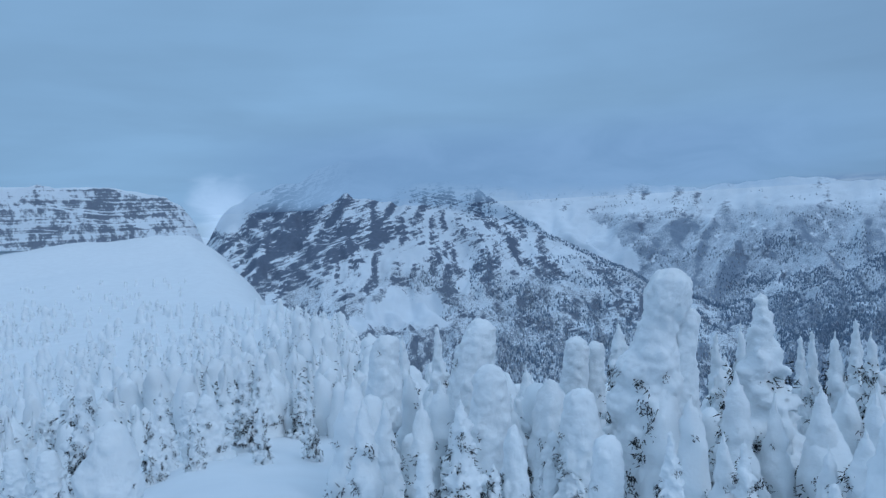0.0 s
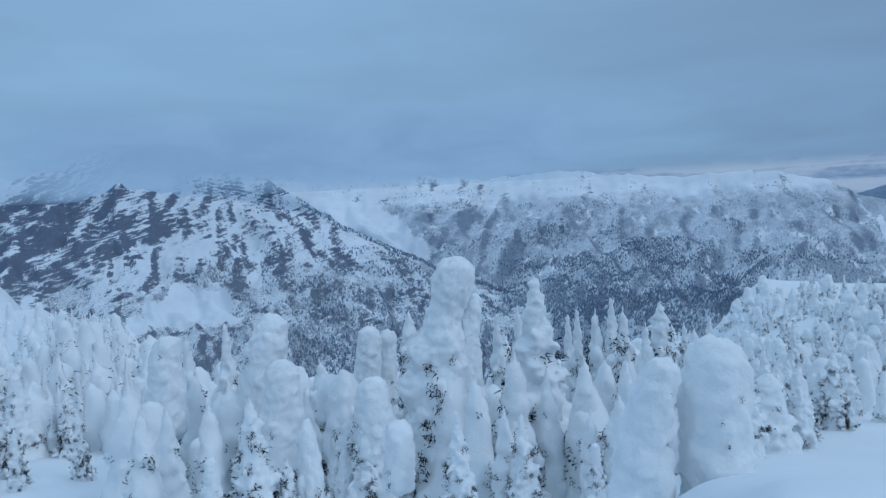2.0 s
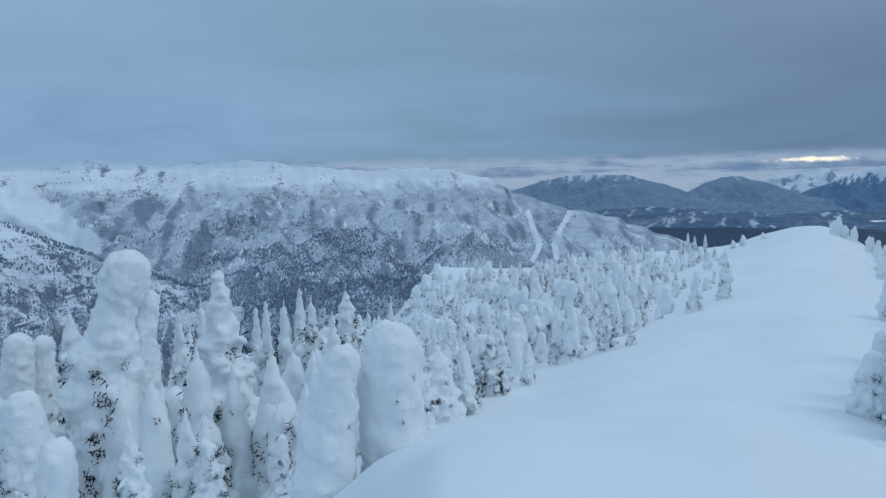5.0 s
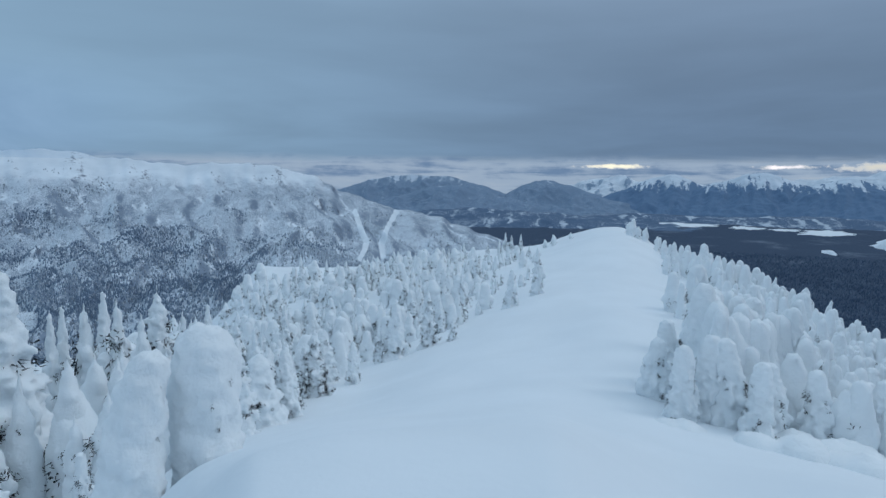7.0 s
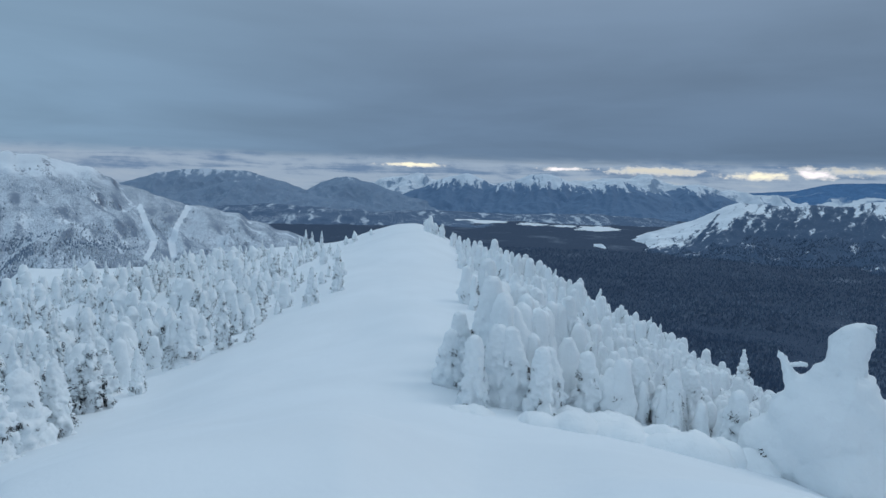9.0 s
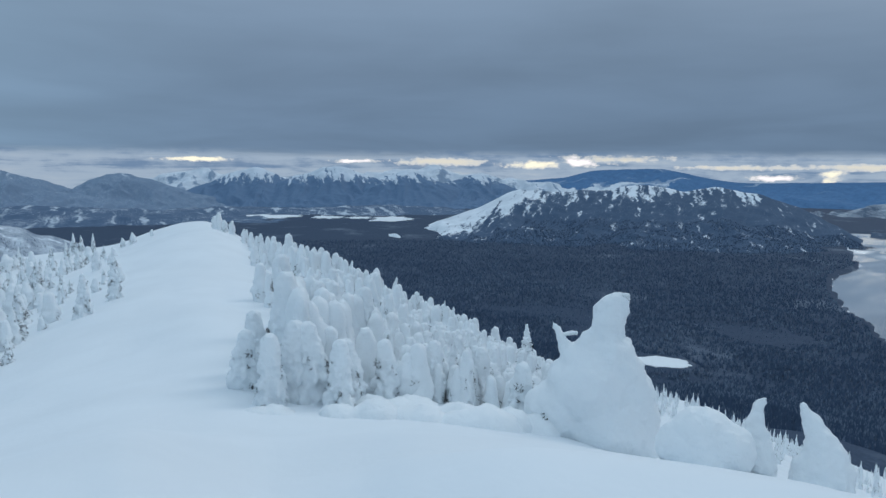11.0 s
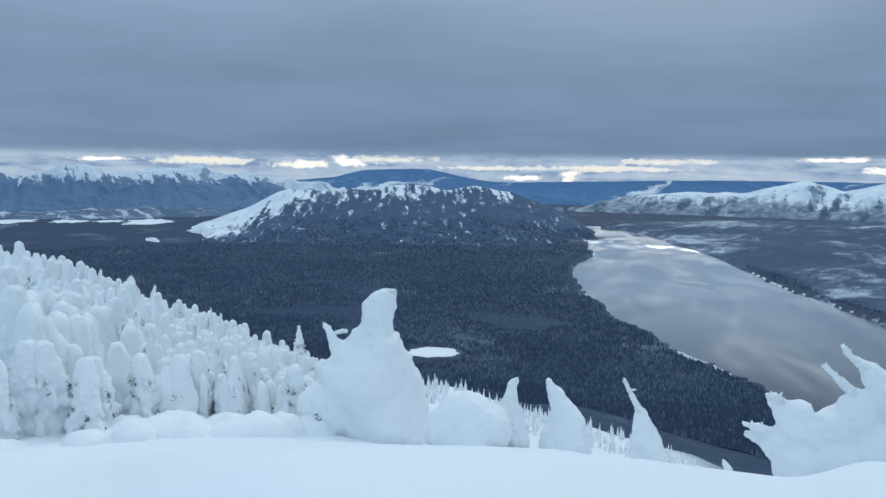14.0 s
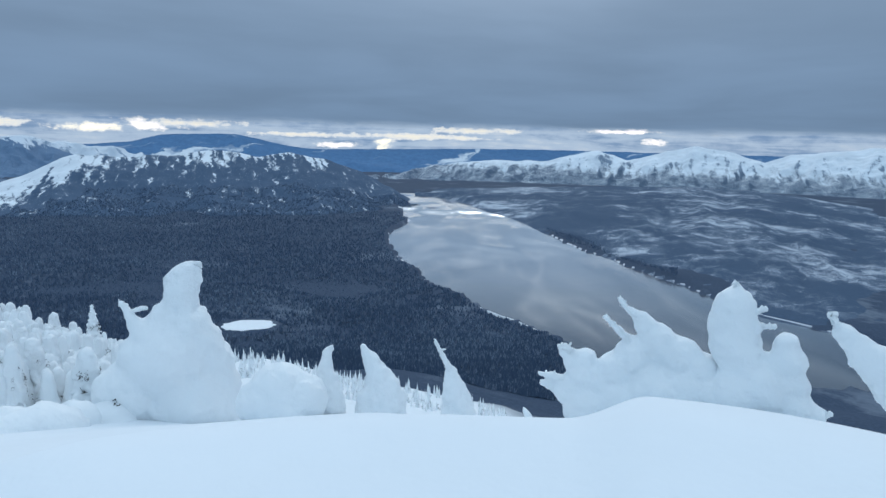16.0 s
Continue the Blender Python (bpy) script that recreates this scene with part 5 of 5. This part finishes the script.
snow_form(17.6, 16, [(-0.66, -2.04, 0.5), (-0.83, -2.83, 0.53)],
          "tall snow-laden fir with a bulging white head",
          limbs=[[(0.12, -0.21, 0.49), (0.06, -0.44, 0.49), (-0.07, -0.86, 0.40), (-0.23, -1.3, 0.43), (-0.23, -1.83, 0.55), (-0.31, -2.4, 0.62), (-0.41, -3.03, 0.69), (-0.43, -3.74, 0.74), (-0.47, -4.56, 0.81), (-0.32, -5.33, 0.84)]],
          dark=[(-0.57, -2.25, 0.19), (-0.49, -2.7, 0.22), (-0.32, -2.94, 0.16), (-0.7, -3.45, 0.19), (-0.63, -3.82, 0.19), (-0.84, -4.34, 0.23), (-0.68, -4.77, 0.23), (-0.94, -5.1, 0.21), (-0.58, -5.17, 0.19), (-0.04, -2.09, 0.10), (-1.04, -2.01, 0.10), (-0.39, -3.14, 0.16), (-0.97, -4.71, 0.16)], voxel=0.06, group="snow-laden firs", rough=2.0, lump=0.06)
snow_form(19.2, 16.2, [(-0.31, -5.19, 0.54)],
          "slim finger-shaped fir smothered in snow",
          limbs=[[(0.09, -0.84, 0.2), (-0, -1.22, 0.25), (-0.1, -1.79, 0.31), (-0.14, -2.49, 0.38), (-0.2, -3.28, 0.44), (-0.25, -4.22, 0.51), (-0.31, -5.19, 0.54)]],
          dark=[(-0.38, -1.6, 0.13), (-0.39, -2.28, 0.13), (-0.48, -2.96, 0.14), (-0.53, -3.78, 0.14), (-0.55, -4.75, 0.14)], voxel=0.06, group="snow-laden firs", rough=2.0, lump=0.06)
snow_form(2, 18, [(-0.13, -4.67, 0.8)],
          "broad snow-laden fir with a rounded top",
          limbs=[[(0.23, -1.46, 0.38), (0.13, -1.82, 0.47), (-0.03, -2.29, 0.55), (-0.11, -2.98, 0.63), (-0.14, -3.81, 0.72), (-0.13, -4.67, 0.8)]],
          dark=[(-0.46, -2.29, 0.10), (-0.32, -4.2, 0.10), (0.47, -3.79, 0.08)], voxel=0.065, group="snow-laden firs", rough=2.0, lump=0.06)
snow_form(3.2, 16, [(-0.16, -4.27, 0.59)],
          "rounded snow-buried fir below the taller ones",
          limbs=[[(0.05, -2.23, 0.37), (0.01, -2.78, 0.47), (-0.08, -3.46, 0.54), (-0.16, -4.27, 0.59)]],
          dark=[(-0.27, -3.49, 0.08)], voxel=0.065, group="snow-laden firs", rough=2.0, lump=0.06)
snow_form(-5.6, 19, [(-0.11, -3.88, 0.57)],
          "smooth white fir column with a blunt top",
          limbs=[[(0.11, -1.9, 0.36), (0.01, -2.31, 0.42), (-0.01, -3, 0.49), (-0.11, -3.88, 0.57)]],
          dark=[(-0.1, -2.02, 0.08), (-0.2, -3.23, 0.10), (0.12, -4.35, 0.13)], voxel=0.065, group="snow-laden firs", rough=2.0, lump=0.06)
snow_form(10.4, 20, [(-0.19, -4.84, 0.52)],
          "smooth white fir column beside its twin",
          limbs=[[(0.07, -2.35, 0.34), (-0, -2.96, 0.39), (-0.09, -3.86, 0.45), (-0.19, -4.84, 0.52)]],
          dark=[(0.31, -4.41, 0.10)], voxel=0.065, group="snow-laden firs", rough=2.0, lump=0.06)
snow_form(12, 20.5, [(-0.11, -4.84, 0.42)],
          "narrow white fir column beside its twin",
          limbs=[[(0.05, -2.49, 0.25), (-0, -3.14, 0.3), (-0.06, -3.99, 0.37), (-0.11, -4.84, 0.42)]],
          dark=[(0.08, -3.83, 0.08), (0.09, -4.35, 0.10)], voxel=0.065, group="snow-laden firs", rough=2.0, lump=0.06)
snow_form(12.4, 12, [(0.01, -3.34, 0.29)],
          "low round lump of snow on a fir",
          limbs=[[(0.05, -2.5, 0.25), (0.04, -2.84, 0.29), (0.01, -3.34, 0.29)]],
          dark=[(-0.15, -3.11, 0.07), (-0.15, -3.37, 0.07)], voxel=0.065, group="snow-laden firs", rough=2.0, lump=0.06)
snow_form(34.6, 8.6, [(-0.35, -2.27, 0.43)],
          "snow pillar leaning on its larger neighbour",
          limbs=[[(-0.05, -0.62, 0.23), (-0.15, -0.91, 0.28), (-0.23, -1.35, 0.33), (-0.28, -1.83, 0.39), (-0.35, -2.27, 0.43)]],
          dark=[(0.02, -1.38, 0.04), (0.08, -0.81, 0.02)], voxel=0.065, group="snow-laden firs", rough=2.0, lump=0.06)
snow_form(-27, 14, [(-0.23, -2.84, 0.41)],
          "round snow-buried fir on the near slope",
          limbs=[[(0.09, -2.15, 0.31), (0.02, -2.53, 0.44), (0.03, -3.11, 0.57), (-0.23, -2.84, 0.41)]],
          dark=[(-0.2, -3.06, 0.06), (0.37, -2.98, 0.06)], voxel=0.065, group="snow-laden firs", rough=2.0, lump=0.06)
snow_form(39.2, 9, [(0.06, -0.64, 0.25)],
          "great smooth pillar of snow beside the snowfield",
          limbs=[[(-0.15, -0.55, 0.35), (-0.13, -0.92, 0.41), (-0.16, -1.37, 0.44), (-0.13, -1.9, 0.44), (-0.13, -2.39, 0.46)]],
          dark=[(-0.06, -1.18, 0.04), (0, -1.44, 0.04), (0.17, -0.91, 0.04)], voxel=0.06, group="snow-laden firs", rough=2.0, lump=0.06)


# drifts round the feet of the white columns
for n in range(9):
    b = 82.0 + n * 2.1
    r = rng.uniform(10.6, 12.4)
    low = on_ground(b, r, 0.0).z
    heap = [(rng.uniform(-1.3, 1.3), low + rng.uniform(-0.36, -0.18), rng.uniform(0.3, 0.5)) for k in range(9)]
    snow_form(b, r, heap, "low snowdrift banked against buried firs", name="snow_mound", voxel=0.09, lump=0.04, rough=0.2)


# ---- cloud ----
def cloud_material(name, colour, bright, lo, hi, wisps, tint):
    """Cloud and mist at the mountains: thin and ragged below, closed above; part of the glowing sky."""
    m = bpy.data.materials.new(name)
    m.use_nodes = True
    n = Nodes(m.node_tree)
    p = n.add("ShaderNodeNewGeometry").outputs["Position"]
    z = n.add("ShaderNodeSeparateXYZ", Vector=p).outputs[2]
    ragged = n.noise(n.scaled(p, wisps, wisps, wisps * 2.2), 1.0, 5.0, 0.55, 0.5)
    cover = n.step(n.math("ADD", z, n.math("MULTIPLY", n.math("SUBTRACT", ragged, 0.5), tint)), lo, hi)
    cover = n.math("MULTIPLY", cover, n.step(z, hi * 3.4, hi * 1.8))
    way = n.add("ShaderNodeVectorMath", operation="DOT_PRODUCT", i0=n.vmath("NORMALIZE", p), i1=tuple(toward(7.0))).outputs["Value"]
    cover = n.math("MULTIPLY", cover, n.step(way, math.cos(radians(30)), math.cos(radians(12))))
    col = n.mix(n.step(ragged, 0.35, 0.7), rgb(*colour), rgb(*bright))
    glow = n.add("ShaderNodeEmission", Color=col, Strength=1.0)
    n.add("ShaderNodeOutputMaterial", Surface=n.add("ShaderNodeMixShader", i0=cover, i1=n.add("ShaderNodeBsdfTransparent").outputs[0], i2=glow.outputs[0]))
    return m


def curtain(name, b0, b1, r, el0, el1, mat, label):
    """A curved bank of cloud standing on the horizon."""
    b = np.arange(b0, b1 + 0.1, 1.0)
    e = np.linspace(el0, el1, 8)
    bb, ee = np.meshgrid(b, e)
    rr = r + 0 * bb
    ob = new(name, mesh_from(name, polar(bb, rr, EYE + rr * np.tan(np.radians(ee))).reshape(-1, 3), grid_faces(len(e), len(b)), mat))
    return tagged(ob, label, "cloud", kind="structure")


CAP = cloud_material("cloud_cap", (0.31, 0.48, 0.68), (0.36, 0.54, 0.75), 4.0, 56.0, 0.006, 90.0)
curtain("cloud_bank", -34, 46, 1180, 1.0, 14.0, CAP, "soft grey cloud hanging over the snowy peak")


HEAPS = [(91.4, 0.75, 3.2, 0.36, 1), (99.1, 0.5, 2.4, 0.38, 1), (106.0, 1.0, 4.0, 0.32, 0), (103.0, 0.75, 1.4, 0.4, 0), (121.4, -0.15, 0.75, 0.65, 1), (117.4, -0.4, 1.7, 0.26, 0),
         (115.5, 0.4, 5.5, 0.2, 1), (124.0, 0.45, 6.5, 0.24, 1), (129.0, 1.0, 4.0, 0.28, 0), (141.0, 1.25, 2.8, 0.22, 0), (143.5, 0.45, 0.9, 0.3, 0), (71.5, 0.8, 2.6, 0.2, 1), (84.0, 0.75, 2.0, 0.2, 0)]


def horizon_cloud():
    m = bpy.data.materials.new("horizon_cloud")
    m.use_nodes = True
    n = Nodes(m.node_tree)
    p = n.add("ShaderNodeNewGeometry").outputs["Position"]
    x, y, z = n.add("ShaderNodeSeparateXYZ", Vector=p).outputs
    bands = n.noise(n.scaled(p, 0.0011, 0.0011, 0.016), 1.0, 5.0, 0.6, 0.6)
    heaps = n.noise(n.scaled(p, 0.005, 0.005, 0.013), 1.0, 5.0, 0.6)
    south = n.step(y, 1500.0, -1500.0)
    score = n.math("ADD", n.math("MULTIPLY", bands, 0.65), n.math("MULTIPLY", heaps, 0.35))
    lit = n.math("MULTIPLY", n.step(score, 0.53, 0.66), n.math("ADD", n.math("MULTIPLY", south, 0.22), 0.12))
    col = n.mix(n.step(score, 0.36, 0.54), rgb(0.22, 0.33, 0.50), rgb(0.46, 0.57, 0.70))
    col = n.mix(lit, col, rgb(0.90, 0.90, 0.86))
    puff = n.noise(n.scaled(p, 0.014, 0.014, 0.026), 1.0, 5.0, 0.6)
    ragged = n.math("ADD", n.math("MULTIPLY", n.math("SUBTRACT", puff, 0.5), 2.4), n.math("MULTIPLY", n.math("SUBTRACT", score, 0.5), 2.8))
    # sunlit heaps: bearing, height, half breadth and half height in degrees, warmth
    for b, el, wide, tall, warm in HEAPS:
        at = toward(b, el) * 4850
        off = n.vmath("SUBTRACT", p, tuple(at))
        flat = n.add("ShaderNodeVectorMath", operation="DOT_PRODUCT", i0=off, i1=tuple(toward(b + 90) / (84.6 * wide))).outputs["Value"]
        rise = n.math("DIVIDE", n.add("ShaderNodeSeparateXYZ", Vector=off).outputs[2], 84.6 * tall)
        reach = n.math("SQRT", n.math("ADD", n.math("MULTIPLY", flat, flat), n.math("MULTIPLY", rise, rise)))
        reach = n.math("ADD", reach, ragged)
        col = n.mix(n.step(reach, 1.1, 0.6), col, rgb(0.80, 0.83, 0.84))
        col = n.mix(n.step(reach, 0.85, 0.0), col, rgb(1.6, 1.45, 1.05 if warm else 1.45) if wide < 3 else rgb(0.98, 0.93, 0.80))
    band = n.math("MULTIPLY", n.step(z, -170.0, -120.0), n.step(n.math("ADD", z, n.math("MULTIPLY", n.math("SUBTRACT", bands, 0.5), 110.0)), 150.0, 80.0))
    glow = n.add("ShaderNodeEmission", Color=col, Strength=1.0)
    n.add("ShaderNodeOutputMaterial", Surface=n.add("ShaderNodeMixShader", i0=band, i1=n.add("ShaderNodeBsdfTransparent").outputs[0], i2=glow.outputs[0]))
    return m


curtain("cloud_bank", 12, 178, 4850, -2.4, 3.4, horizon_cloud(), "pale bands of sunlit cloud along the far horizon")

def notch_glow():
    m = bpy.data.materials.new("bright_cloud")
    m.use_nodes = True
    n = Nodes(m.node_tree)
    p = n.add("ShaderNodeNewGeometry").outputs["Position"]
    gap = n.add("ShaderNodeVectorMath", operation="DISTANCE", i0=p, i1=tuple(toward(-17.5, 1.2) * 2000)).outputs["Value"]
    ragged = n.noise(n.scaled(p, 0.006, 0.006, 0.012), 1.0, 5.0, 0.6, 0.6)
    cover = n.step(n.math("ADD", gap, n.math("MULTIPLY", n.math("SUBTRACT", ragged, 0.5), 160.0)), 130.0, 20.0)
    n.add("ShaderNodeOutputMaterial", Surface=n.add("ShaderNodeMixShader", i0=cover, i1=n.add("ShaderNodeBsdfTransparent").outputs[0], i2=n.add("ShaderNodeEmission", Color=rgb(0.72, 0.92, 1.12), Strength=1.0).outputs[0]))
    return m


curtain("cloud_bank", -27, -8, 2000, -6, 7, notch_glow(), "bright thin cloud in the gap between two mountains")
bpy.data.scenes.remove(bench)
